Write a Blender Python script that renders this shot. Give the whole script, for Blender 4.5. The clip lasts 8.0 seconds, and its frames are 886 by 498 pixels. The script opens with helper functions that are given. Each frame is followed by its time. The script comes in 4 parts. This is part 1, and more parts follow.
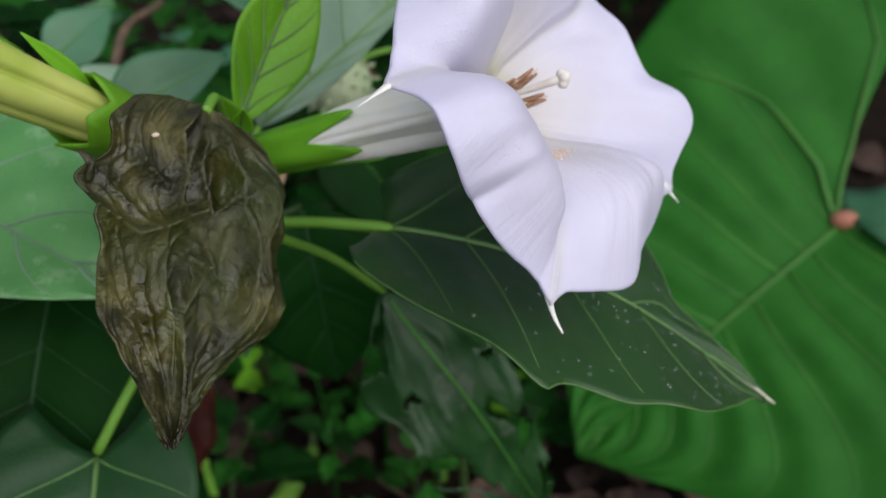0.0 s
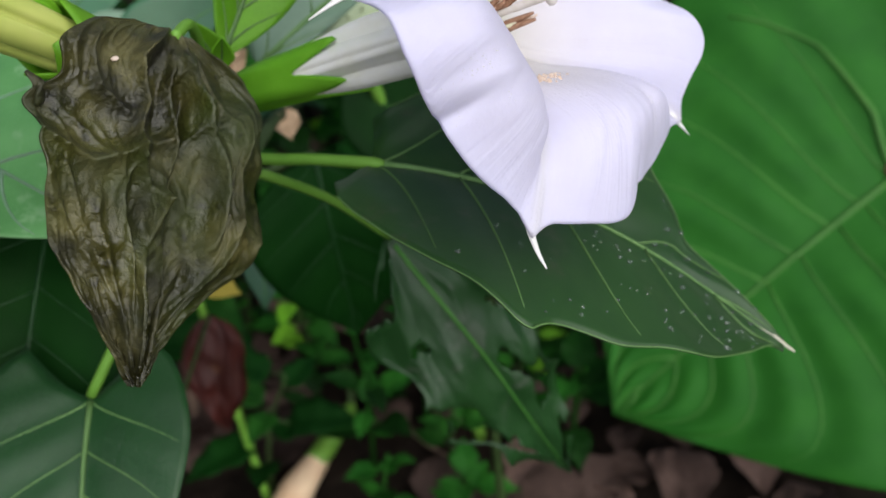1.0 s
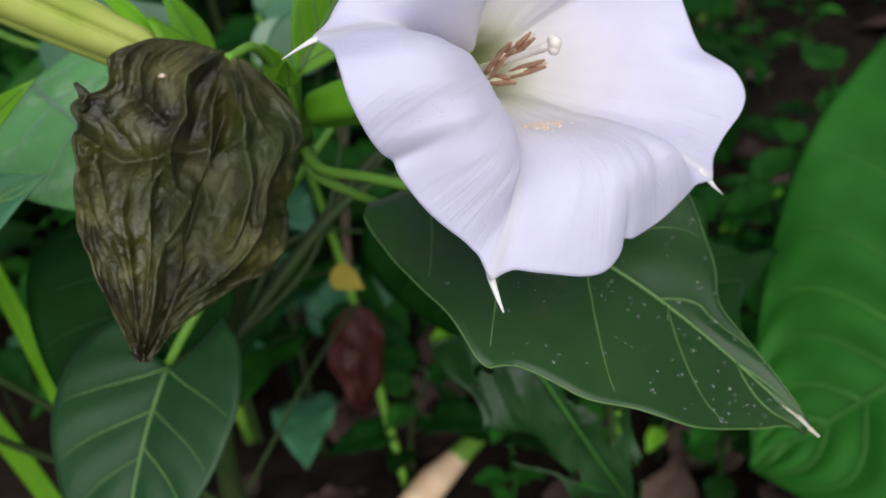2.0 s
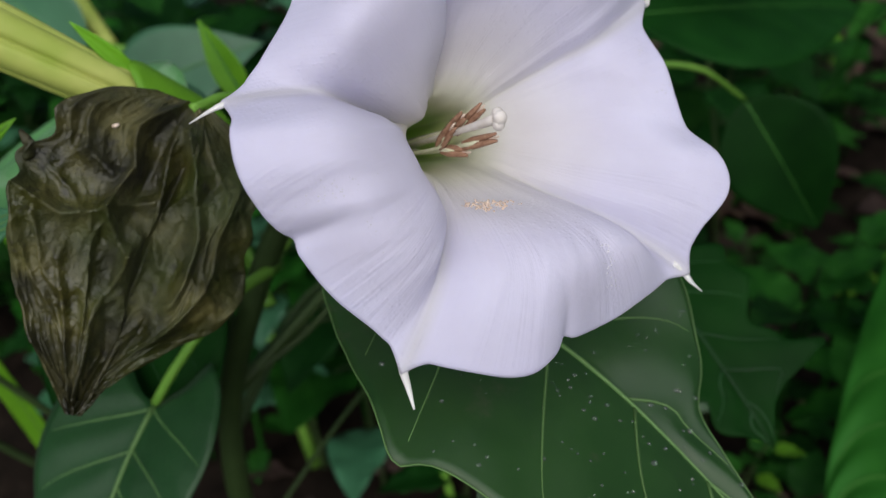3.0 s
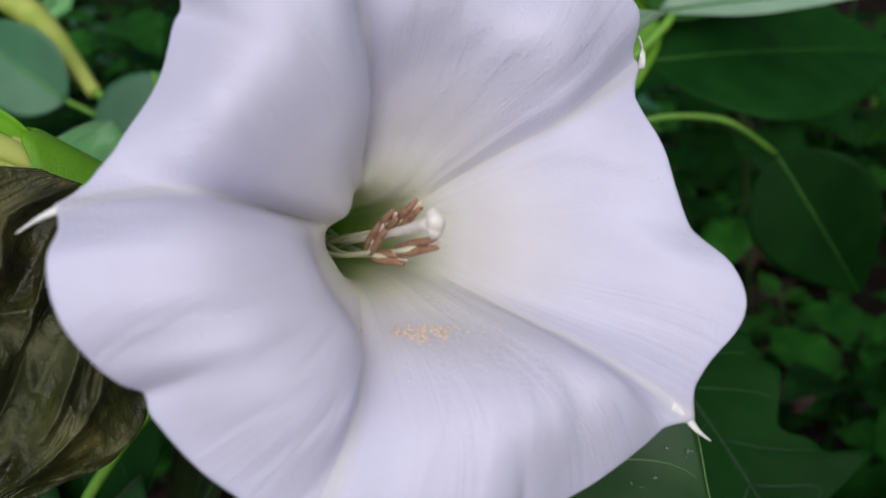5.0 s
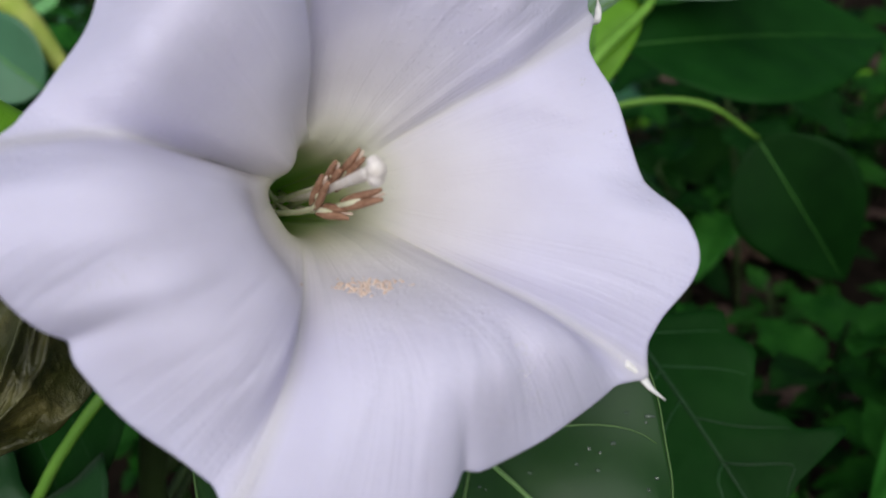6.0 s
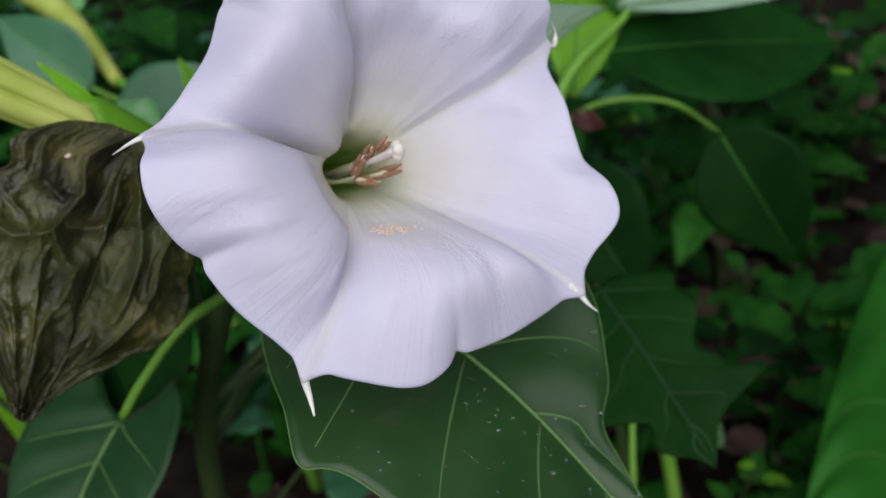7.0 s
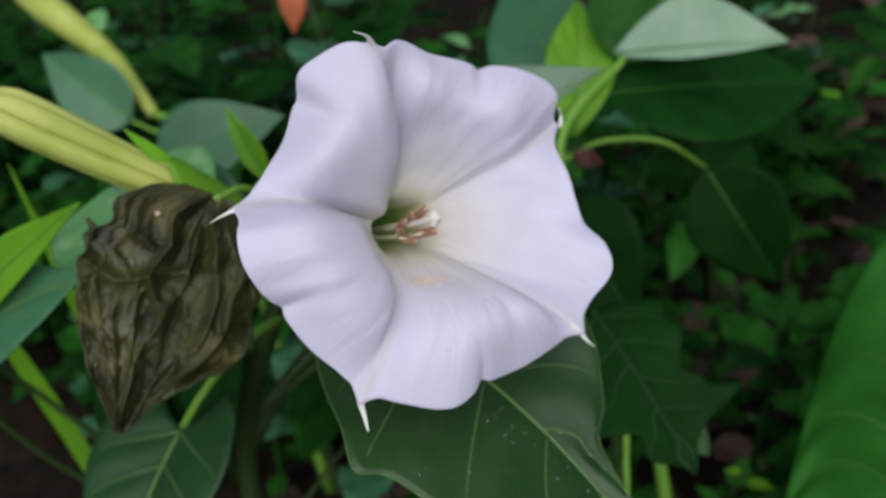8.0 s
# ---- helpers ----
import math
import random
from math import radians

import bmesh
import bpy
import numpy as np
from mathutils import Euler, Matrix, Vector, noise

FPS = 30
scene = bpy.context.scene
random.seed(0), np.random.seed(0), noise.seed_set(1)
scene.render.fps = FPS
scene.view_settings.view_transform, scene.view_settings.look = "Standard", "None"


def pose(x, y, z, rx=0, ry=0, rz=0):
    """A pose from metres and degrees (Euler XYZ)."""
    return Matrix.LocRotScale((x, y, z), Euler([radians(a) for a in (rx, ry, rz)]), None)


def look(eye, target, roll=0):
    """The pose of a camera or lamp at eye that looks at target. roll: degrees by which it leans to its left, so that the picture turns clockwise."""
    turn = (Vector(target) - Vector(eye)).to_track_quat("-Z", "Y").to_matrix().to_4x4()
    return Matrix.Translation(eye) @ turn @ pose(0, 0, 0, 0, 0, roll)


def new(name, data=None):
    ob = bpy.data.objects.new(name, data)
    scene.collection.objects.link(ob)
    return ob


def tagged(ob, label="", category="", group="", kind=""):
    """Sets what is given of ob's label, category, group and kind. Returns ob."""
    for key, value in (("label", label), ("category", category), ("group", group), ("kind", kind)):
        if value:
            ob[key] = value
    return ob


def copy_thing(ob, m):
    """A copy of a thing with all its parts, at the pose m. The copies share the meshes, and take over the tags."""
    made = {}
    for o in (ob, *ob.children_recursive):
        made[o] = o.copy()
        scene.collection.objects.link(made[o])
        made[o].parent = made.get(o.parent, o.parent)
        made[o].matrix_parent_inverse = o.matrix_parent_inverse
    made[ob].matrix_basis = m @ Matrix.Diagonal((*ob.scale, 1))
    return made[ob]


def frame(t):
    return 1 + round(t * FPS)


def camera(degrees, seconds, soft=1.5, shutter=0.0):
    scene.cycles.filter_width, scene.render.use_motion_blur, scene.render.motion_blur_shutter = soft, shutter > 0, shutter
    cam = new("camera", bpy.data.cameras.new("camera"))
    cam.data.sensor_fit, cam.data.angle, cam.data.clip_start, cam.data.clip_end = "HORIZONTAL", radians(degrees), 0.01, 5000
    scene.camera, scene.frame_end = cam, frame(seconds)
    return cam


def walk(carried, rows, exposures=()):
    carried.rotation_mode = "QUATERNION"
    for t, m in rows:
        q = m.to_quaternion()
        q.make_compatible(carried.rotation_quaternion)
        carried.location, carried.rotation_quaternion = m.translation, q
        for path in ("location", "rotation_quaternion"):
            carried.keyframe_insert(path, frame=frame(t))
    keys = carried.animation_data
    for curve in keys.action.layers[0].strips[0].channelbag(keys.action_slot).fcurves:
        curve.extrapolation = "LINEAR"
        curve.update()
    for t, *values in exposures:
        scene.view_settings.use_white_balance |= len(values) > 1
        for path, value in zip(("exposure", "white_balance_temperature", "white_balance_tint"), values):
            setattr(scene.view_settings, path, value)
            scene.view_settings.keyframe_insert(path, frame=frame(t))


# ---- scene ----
cam = camera(52.61, 8.0)
cam.data.dof.use_dof, cam.data.dof.focus_distance, cam.data.dof.aperture_fstop = True, 0.168, 17.0
# seconds, eye in metres, turn in degrees: a phone held close over the flower, then drawn round to its front
ROWS = [
    (0, 0.00000, 0.00000, 0.55000, 55.000, 0.000, -0.000),
    (0.5, -0.01136, 0.00596, 0.53486, 54.350, 0.324, -1.805),
    (1, 0.01727, 0.00632, 0.53673, 52.845, 2.338, 3.139),
    (1.5, 0.04693, 0.00736, 0.53833, 53.283, 5.136, 12.477),
    (1.7, 0.05604, 0.00985, 0.54349, 53.556, 5.352, 15.573),
    (2.8, 0.10432, 0.03877, 0.54082, 56.067, 6.362, 28.462),
    (3, 0.10199, 0.04920, 0.54038, 56.540, 6.622, 29.358),
    (3.5, 0.09128, 0.06601, 0.53835, 57.429, 7.011, 30.834),
    (4, 0.08932, 0.08588, 0.54598, 58.103, 7.032, 31.724),
    (4.2, 0.09291, 0.09528, 0.55020, 58.495, 6.844, 31.978),
    (5.5, 0.09475, 0.09560, 0.51870, 58.970, 7.657, 31.178),
    (6, 0.09974, 0.09834, 0.51956, 59.020, 7.386, 31.157),
    (6.5, 0.11150, 0.08462, 0.52662, 58.771, 7.253, 30.980),
    (7, 0.13287, 0.05098, 0.54376, 58.772, 7.410, 31.400),
    (7.5, 0.14857, 0.01678, 0.58159, 59.091, 7.509, 31.633),
    (8, 0.14756, 0.02078, 0.57857, 58.987, 7.099, 31.489),
]
walk(cam, [(t, pose(x, y, z, rx, ry, rz)) for t, x, y, z, rx, ry, rz in ROWS],
     exposures=[(0.0, 0.42), (0.5, 0.58), (1.0, 0.66), (1.7, 0.60), (3.0, 0.22), (8.0, 0.25)])

# ---- light: soft daylight under open shade ----
SUN_UP, SUN_ROUND = radians(46), radians(146)
world = bpy.data.worlds.new("world")
scene.world = world
world.use_nodes = True
wn = world.node_tree
sky = wn.nodes.new("ShaderNodeTexSky")
sky.sky_type, sky.sun_disc, sky.sun_elevation, sky.sun_rotation = "NISHITA", False, SUN_UP, SUN_ROUND
sky.dust_density, sky.ozone_density = 5.0, 0.4
wn.nodes["Background"].inputs["Strength"].default_value = 0.044
wn.links.new(sky.outputs["Color"], wn.nodes["Background"].inputs["Color"])
sun = new("sun", bpy.data.lights.new("sun", "SUN"))
sun.data.energy, sun.data.angle, sun.data.color = 2.5, radians(95), (0.92, 0.95, 1.0)
sun.matrix_world = look((math.sin(SUN_ROUND) * 4, math.cos(SUN_ROUND) * 4, 4 * math.tan(SUN_UP)), (0, 0, 0))


# ---- materials ----
def material(name):
    m = bpy.data.materials.new(name)
    m.use_nodes = True
    nt = m.node_tree
    return m, nt, nt.nodes["Principled BSDF"], nt.nodes["Material Output"]


def node(nt, kind, **kw):
    n = nt.nodes.new(kind)
    for k, v in kw.items():
        n.inputs[k].default_value = v
    return n


def noise_tex(nt, scale, detail=4.0, coords="Object", rough=0.6):
    tc = nt.nodes.new("ShaderNodeTexCoord")
    t = node(nt, "ShaderNodeTexNoise", Scale=scale, Detail=detail, Roughness=rough)
    nt.links.new(tc.outputs[coords], t.inputs["Vector"])
    return t


def ramp(nt, src, stops):
    r = nt.nodes.new("ShaderNodeValToRGB")
    e = r.color_ramp.elements
    while len(e) < len(stops):
        e.new(0.5)
    for el, (p, c) in zip(e, stops):
        el.position, el.color = p, (*c, 1)
    nt.links.new(src, r.inputs["Fac"])
    return r


def mixed(nt, fac, a, b, mode="MIX"):
    m = nt.nodes.new("ShaderNodeMix")
    m.data_type, m.blend_type = "RGBA", mode
    for sock, v in ((m.inputs[0], fac), (m.inputs[6], a), (m.inputs[7], b)):
        if hasattr(v, "links"):
            nt.links.new(v, sock)
        elif isinstance(v, (int, float)):
            sock.default_value = v
        else:
            sock.default_value = (*v, 1)
    return m.outputs[2]


def bumped(nt, bsdf, height, strength, dist):
    b = node(nt, "ShaderNodeBump", Strength=strength, Distance=dist)
    nt.links.new(height, b.inputs["Height"])
    nt.links.new(b.outputs["Normal"], bsdf.inputs["Normal"])
    return b


def with_translucency(nt, bsdf, out, colour, share):
    tr = nt.nodes.new("ShaderNodeBsdfTranslucent")
    if hasattr(colour, "links"):
        nt.links.new(colour, tr.inputs["Color"])
    else:
        tr.inputs["Color"].default_value = (*colour, 1)
    mx = node(nt, "ShaderNodeMixShader", Fac=share)
    nt.links.new(bsdf.outputs[0], mx.inputs[1])
    nt.links.new(tr.outputs[0], mx.inputs[2])
    nt.links.new(mx.outputs[0], out.inputs["Surface"])


def leaf_material(name, dark, light, rough=0.42, cells=420.0, glow=0.18, spots=None, relief=0.00035, spec=0.3, vary=0.25, net_share=0.03, net_bump=0.3, islands=False, down=0.0):
    """Leaf skin: two greens in broad clouds, a fine net of veinlets, wet gloss."""
    m, nt, b, out = material(name)
    broad = noise_tex(nt, 38, 3)
    info = nt.nodes.new("ShaderNodeObjectInfo")
    col = ramp(nt, broad.outputs["Fac"], [(0.3, dark), (0.72, light)]).outputs["Color"]
    hsv = nt.nodes.new("ShaderNodeHueSaturation")
    val = node(nt, "ShaderNodeMapRange")
    val.inputs["To Min"].default_value, val.inputs["To Max"].default_value = 1 - vary, 1 + vary
    if islands:
        info = nt.nodes.new("ShaderNodeNewGeometry")
    nt.links.new(info.outputs["Random Per Island" if islands else "Random"], val.inputs["Value"])
    nt.links.new(val.outputs[0], hsv.inputs["Value"])
    nt.links.new(col, hsv.inputs["Color"])
    col = hsv.outputs["Color"]
    tc = nt.nodes.new("ShaderNodeTexCoord")
    net = node(nt, "ShaderNodeTexVoronoi", Scale=cells)
    net.feature = "DISTANCE_TO_EDGE"
    warp = noise_tex(nt, 160, 2)
    vec = nt.nodes.new("ShaderNodeVectorMath")
    vec.operation = "MULTIPLY_ADD"
    vec.inputs[1].default_value = (0.004, 0.004, 0.004)
    nt.links.new(warp.outputs["Color"], vec.inputs[0])
    nt.links.new(tc.outputs["Object"], vec.inputs[2])
    nt.links.new(vec.outputs[0], net.inputs["Vector"])
    lines = ramp(nt, net.outputs["Distance"], [(0.0, (1, 1, 1)), (0.10, (0, 0, 0))])
    paler = tuple(min(1.0, c * 1.5 + 0.015) for c in light)
    fac = node(nt, "ShaderNodeMath")
    fac.operation, fac.inputs[1].default_value = "MULTIPLY", net_share
    nt.links.new(lines.outputs["Color"], fac.inputs[0])
    col = mixed(nt, fac.outputs[0], col, paler)
    if spots:
        sp = noise_tex(nt, spots[0], 5, rough=0.7)
        sf = ramp(nt, sp.outputs["Fac"], [(spots[1], (0, 0, 0)), (spots[1] + 0.08, (1, 1, 1))])
        col = mixed(nt, sf.outputs["Color"], col, spots[2])
    nt.links.new(col, b.inputs["Base Color"])
    rr = noise_tex(nt, 90, 3)
    mr = node(nt, "ShaderNodeMapRange")
    mr.inputs["To Min"].default_value, mr.inputs["To Max"].default_value = rough - 0.12, rough + 0.15
    nt.links.new(rr.outputs["Fac"], mr.inputs["Value"])
    nt.links.new(mr.outputs[0], b.inputs["Roughness"])
    b.inputs["Specular IOR Level"].default_value = spec
    b.inputs["Sheen Weight"].default_value, b.inputs["Sheen Roughness"].default_value = down, 0.45
    h = nt.nodes.new("ShaderNodeMath")
    h.operation = "MULTIPLY_ADD"
    h.inputs[1].default_value = 0.5
    nt.links.new(rr.outputs["Fac"], h.inputs[0])
    inv = nt.nodes.new("ShaderNodeMath")
    inv.operation, inv.inputs[0].default_value = "SUBTRACT", 1.0
    nb = nt.nodes.new("ShaderNodeMath")
    nb.operation, nb.inputs[1].default_value = "MULTIPLY", net_bump
    nt.links.new(lines.outputs["Color"], nb.inputs[0])
    nt.links.new(nb.outputs[0], inv.inputs[1])
    nt.links.new(inv.outputs[0], h.inputs[2])
    bumped(nt, b, h.outputs[0], 0.5, relief)
    with_translucency(nt, b, out, col, glow)
    return m


LEAF = leaf_material("datura_leaf", (0.007, 0.036, 0.004), (0.015, 0.054, 0.008), 0.40, spec=0.5, down=0.08, net_bump=0.0, spots=(42, 0.57, (0.036, 0.064, 0.022)))
LEAF_MID = leaf_material("mid_leaf", (0.006, 0.042, 0.007), (0.011, 0.062, 0.013), 0.42, spec=0.4, down=0.05)
# The sky's sheen on these two leaves is put into their pale base colours.
LEAF_SKY_SHEEN = leaf_material("sky_sheen_leaf", (0.17, 0.29, 0.19), (0.24, 0.37, 0.26), 0.40, spec=0.4)
# The paler blotches here are painted gloss as well.
LEAF_SKY_GLOSS = leaf_material("sky_gloss_leaf", (0.090, 0.280, 0.080), (0.140, 0.370, 0.120), 0.34, spec=0.5, down=0.06, spots=(55, 0.54, (0.21, 0.41, 0.19)))
LEAF_PALE = leaf_material("blue_green_leaf", (0.036, 0.130, 0.060), (0.055, 0.175, 0.085), 0.36, spec=0.45)
LEAF_YOUNG = leaf_material("young_leaf", (0.12, 0.34, 0.014), (0.19, 0.46, 0.026), 0.45, glow=0.32)
# Much darker leaf copy: the shade between the plants is put into its colour.
LEAF_SHADED = leaf_material("leaf_with_shade", (0.002, 0.022, 0.002), (0.005, 0.038, 0.004), 0.6, spec=0.08, glow=0.06)
LEAF_BIG = leaf_material("broad_leaf", (0.012, 0.092, 0.008), (0.019, 0.122, 0.011), 0.6, cells=160, spec=0.15, vary=0.02, glow=0.08)
LEAF_HERB = leaf_material("herb_leaf", (0.006, 0.048, 0.004), (0.020, 0.098, 0.010), 0.55, cells=300, vary=0.5, spec=0.12, glow=0.1)
LEAF_FAR = leaf_material("far_herb_leaf", (0.004, 0.036, 0.003), (0.015, 0.082, 0.008), 0.55, cells=300, vary=0.75, spec=0.1, islands=True, glow=0.08)
LEAF_EATEN = leaf_material("mildewed_leaf", (0.008, 0.038, 0.008), (0.018, 0.062, 0.016), 0.38, spec=0.4, spots=(34, 0.56, (0.055, 0.085, 0.050)))
LEAF_RED = leaf_material("dead_red_leaf", (0.030, 0.006, 0.004), (0.055, 0.010, 0.007), 0.5, spots=(60, 0.62, (0.08, 0.03, 0.015)))
LEAF_YELLOW = leaf_material("yellowed_leaf", (0.42, 0.34, 0.04), (0.56, 0.46, 0.08), 0.55)
LEAF_ORANGE = leaf_material("orange_leaf", (0.30, 0.07, 0.025), (0.42, 0.12, 0.05), 0.6)
LITTER = leaf_material("leaf_litter", (0.034, 0.021, 0.016), (0.13, 0.085, 0.070), 0.75, cells=200, glow=0.05, vary=0.7, spec=0.15)
VEIN = leaf_material("leaf_vein", (0.080, 0.165, 0.048), (0.120, 0.225, 0.072), 0.45, glow=0.1)
VEIN_DULL = leaf_material("broad_vein", (0.040, 0.15, 0.022), (0.060, 0.19, 0.03), 0.5, glow=0.1)
STEM = leaf_material("green_stem", (0.11, 0.27, 0.03), (0.17, 0.36, 0.05), 0.45, cells=700, glow=0.08)
STEM_DARK = leaf_material("dark_stem", (0.020, 0.04, 0.010), (0.035, 0.065, 0.016), 0.55, cells=700, glow=0.0)
CALYX = leaf_material("calyx_skin", (0.11, 0.33, 0.015), (0.17, 0.44, 0.028), 0.45, cells=600, glow=0.25)
BUD_SKIN = leaf_material("bud_skin", (0.32, 0.44, 0.06), (0.56, 0.60, 0.17), 0.5, cells=500, glow=0.2, vary=0.05, net_share=0.0, net_bump=0.0)
BUD_PALE = leaf_material("spent_bud", (0.55, 0.36, 0.22), (0.70, 0.54, 0.36), 0.6, cells=400, glow=0.2)
CAPSULE = leaf_material("capsule_skin", (0.33, 0.42, 0.24), (0.50, 0.56, 0.36), 0.6, cells=300, glow=0.1)
PINK = leaf_material("pink_joint", (0.35, 0.12, 0.08), (0.48, 0.22, 0.15), 0.5, glow=0.05)
WHITISH = leaf_material("dry_tip", (0.42, 0.40, 0.30), (0.60, 0.57, 0.45), 0.6, glow=0.1)


def petal_material():
    """White petal: greenish throat, cream along the five folds, silky fine ribs, faint frost of dew."""
    m, nt, b, out = material("white_petal")
    uv = nt.nodes.new("ShaderNodeUVMap")
    sep = nt.nodes.new("ShaderNodeSeparateXYZ")
    nt.links.new(uv.outputs[0], sep.inputs[0])
    throat = ramp(nt, sep.outputs["X"], [(0.28, (0.50, 0.84, 0.12)), (0.36, (0.60, 0.80, 0.22)), (0.43, (0.73, 0.73, 0.52)), (0.53, (0.83, 0.80, 0.80)), (0.70, (0.82, 0.80, 0.93)), (1.0, (0.81, 0.80, 0.97))])
    tube = ramp(nt, sep.outputs["X"], [(0.0, (0.60, 0.66, 0.40)), (0.16, (0.84, 0.84, 0.76)), (0.3, (0.86, 0.85, 0.82)), (1.0, (0.86, 0.85, 0.85))])
    fold = ramp(nt, sep.outputs["Y"], [(0.0, (0, 0, 0)), (0.90, (0, 0, 0)), (1.0, (1, 1, 1))])
    cream = mixed(nt, 0.35, (0.66, 0.65, 0.48), throat.outputs["Color"])
    fine = noise_tex(nt, 230, 5)
    half = nt.nodes.new("ShaderNodeMath")
    half.operation, half.inputs[1].default_value = "MULTIPLY", 0.4
    nt.links.new(fold.outputs["Color"], half.inputs[0])
    col = mixed(nt, half.outputs[0], throat.outputs["Color"], cream)
    mott = ramp(nt, noise_tex(nt, 60, 4).outputs["Fac"], [(0.3, (0.95, 0.94, 0.94)), (0.7, (1, 1, 1))])
    col = mixed(nt, 1.0, col, mott.outputs["Color"], "MULTIPLY")
    nt.links.new(col, b.inputs["Base Color"])
    b.inputs["Roughness"].default_value = 0.48
    b.inputs["Specular IOR Level"].default_value = 0.3
    b.inputs["Sheen Weight"].default_value = 0.15
    # silky ribs run from the throat to the rim, dew grains over the limb
    tc = nt.nodes.new("ShaderNodeTexCoord")
    mp = nt.nodes.new("ShaderNodeMapping")
    mp.inputs["Scale"].default_value = (2.0, 14.0, 1.0)
    nt.links.new(uv.outputs[0], mp.inputs["Vector"])
    ribs = node(nt, "ShaderNodeTexNoise", Scale=1.6, Detail=3.0)
    nt.links.new(mp.outputs[0], ribs.inputs["Vector"])
    dew = node(nt, "ShaderNodeTexVoronoi", Scale=900.0)
    nt.links.new(tc.outputs["Object"], dew.inputs["Vector"])
    drops = ramp(nt, dew.outputs["Distance"], [(0.0, (1, 1, 1)), (0.42, (0, 0, 0))])
    patch = ramp(nt, noise_tex(nt, 45, 3).outputs["Fac"], [(0.48, (0, 0, 0)), (0.62, (1, 1, 1))])
    dp = mixed(nt, 1.0, drops.outputs["Color"], patch.outputs["Color"], "MULTIPLY")
    add = nt.nodes.new("ShaderNodeMath")
    add.operation, add.inputs[1].default_value = "MULTIPLY_ADD", 0.25
    soft = nt.nodes.new("ShaderNodeMath")
    soft.operation, soft.inputs[1].default_value = "MULTIPLY", 0.5
    nt.links.new(ribs.outputs["Fac"], soft.inputs[0])
    nt.links.new(dp, add.inputs[0])
    nt.links.new(soft.outputs[0], add.inputs[2])
    crepe = nt.nodes.new("ShaderNodeMath")
    crepe.operation, crepe.inputs[1].default_value = "MULTIPLY_ADD", 0.55
    nt.links.new(fine.outputs["Fac"], crepe.inputs[0])
    nt.links.new(add.outputs[0], crepe.inputs[2])
    bumped(nt, b, crepe.outputs[0], 0.55, 0.0009)
    with_translucency(nt, b, out, col, 0.44)
    return m


def plain_material(name, colour, rough, second=None, scale=400.0, glow=0.0, bump=0.0002, spec=0.4):
    m, nt, b, out = material(name)
    n = noise_tex(nt, scale, 4)
    r = ramp(nt, n.outputs["Fac"], [(0.3, colour), (0.7, second or tuple(c * 1.25 for c in colour))])
    nt.links.new(r.outputs["Color"], b.inputs["Base Color"])
    b.inputs["Roughness"].default_value = rough
    b.inputs["Specular IOR Level"].default_value = spec
    bumped(nt, b, n.outputs["Fac"], 0.5, bump)
    if glow:
        with_translucency(nt, b, out, r.outputs["Color"], glow)
    return m


PETAL = petal_material()


def wilted_material():
    """Limp brown leaf: olive and umber blotches, damp gloss in patches, soft crinkles."""
    m, nt, b, out = material("wilted_leaf")
    n = noise_tex(nt, 85, 5, rough=0.6)
    col = ramp(nt, n.outputs["Fac"], [(0.30, (0.006, 0.006, 0.001)), (0.44, (0.021, 0.021, 0.004)), (0.56, (0.048, 0.045, 0.010)), (0.74, (0.125, 0.115, 0.038))])
    green = ramp(nt, noise_tex(nt, 26, 3).outputs["Fac"], [(0.42, (0, 0, 0)), (0.62, (0.75, 0.75, 0.75))])
    col = mixed(nt, green.outputs["Color"], col.outputs["Color"], (0.040, 0.055, 0.010))
    pits = ramp(nt, noise_tex(nt, 260, 3).outputs["Fac"], [(0.30, (0.25, 0.25, 0.22)), (0.42, (1, 1, 1))])
    col = mixed(nt, 0.8, col, pits.outputs["Color"], "MULTIPLY")
    nt.links.new(col, b.inputs["Base Color"])
    damp = ramp(nt, noise_tex(nt, 70, 5).outputs["Fac"], [(0.36, (0.28, 0.28, 0.28)), (0.56, (0.66, 0.66, 0.66))])
    nt.links.new(damp.outputs["Color"], b.inputs["Roughness"])
    b.inputs["Specular IOR Level"].default_value = 0.55
    crinkle = noise_tex(nt, 140, 5, rough=0.55)
    both = mixed(nt, 0.35, crinkle.outputs["Fac"], noise_tex(nt, 420, 4).outputs["Fac"])
    bumped(nt, b, both, 1.0, 0.0021)
    with_translucency(nt, b, out, col, 0.06)
    return m


WILTED = wilted_material()
TUBE_SKIN = plain_material("petal_tube", (0.86, 0.84, 0.72), 0.5, (0.94, 0.92, 0.90), 90, glow=0.12)
PETAL_TIP = plain_material("petal_tip", (0.84, 0.83, 0.80), 0.5, (0.90, 0.89, 0.88), 300, glow=0.22)
FILAMENT = plain_material("filament", (0.62, 0.64, 0.40), 0.5, (0.78, 0.76, 0.60), glow=0.2)
ANTHER = plain_material("anther", (0.20, 0.10, 0.055), 0.7, (0.40, 0.23, 0.15), 900)
ANTHER_EDGE = plain_material("anther_edge", (0.55, 0.42, 0.33), 0.7, (0.72, 0.60, 0.50), 900)
STIGMA = plain_material("stigma", (0.72, 0.66, 0.58), 0.5, (0.84, 0.79, 0.76), glow=0.2)
POLLEN = plain_material("pollen", (0.55, 0.36, 0.24), 0.9, (0.80, 0.69, 0.60), 2500)
SPECK = plain_material("dark_speck", (0.03, 0.015, 0.01), 0.7)
# Nearly black: the shade under the plants is put into the soil colour.
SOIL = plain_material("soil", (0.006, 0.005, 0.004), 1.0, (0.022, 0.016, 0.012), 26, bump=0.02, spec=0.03)
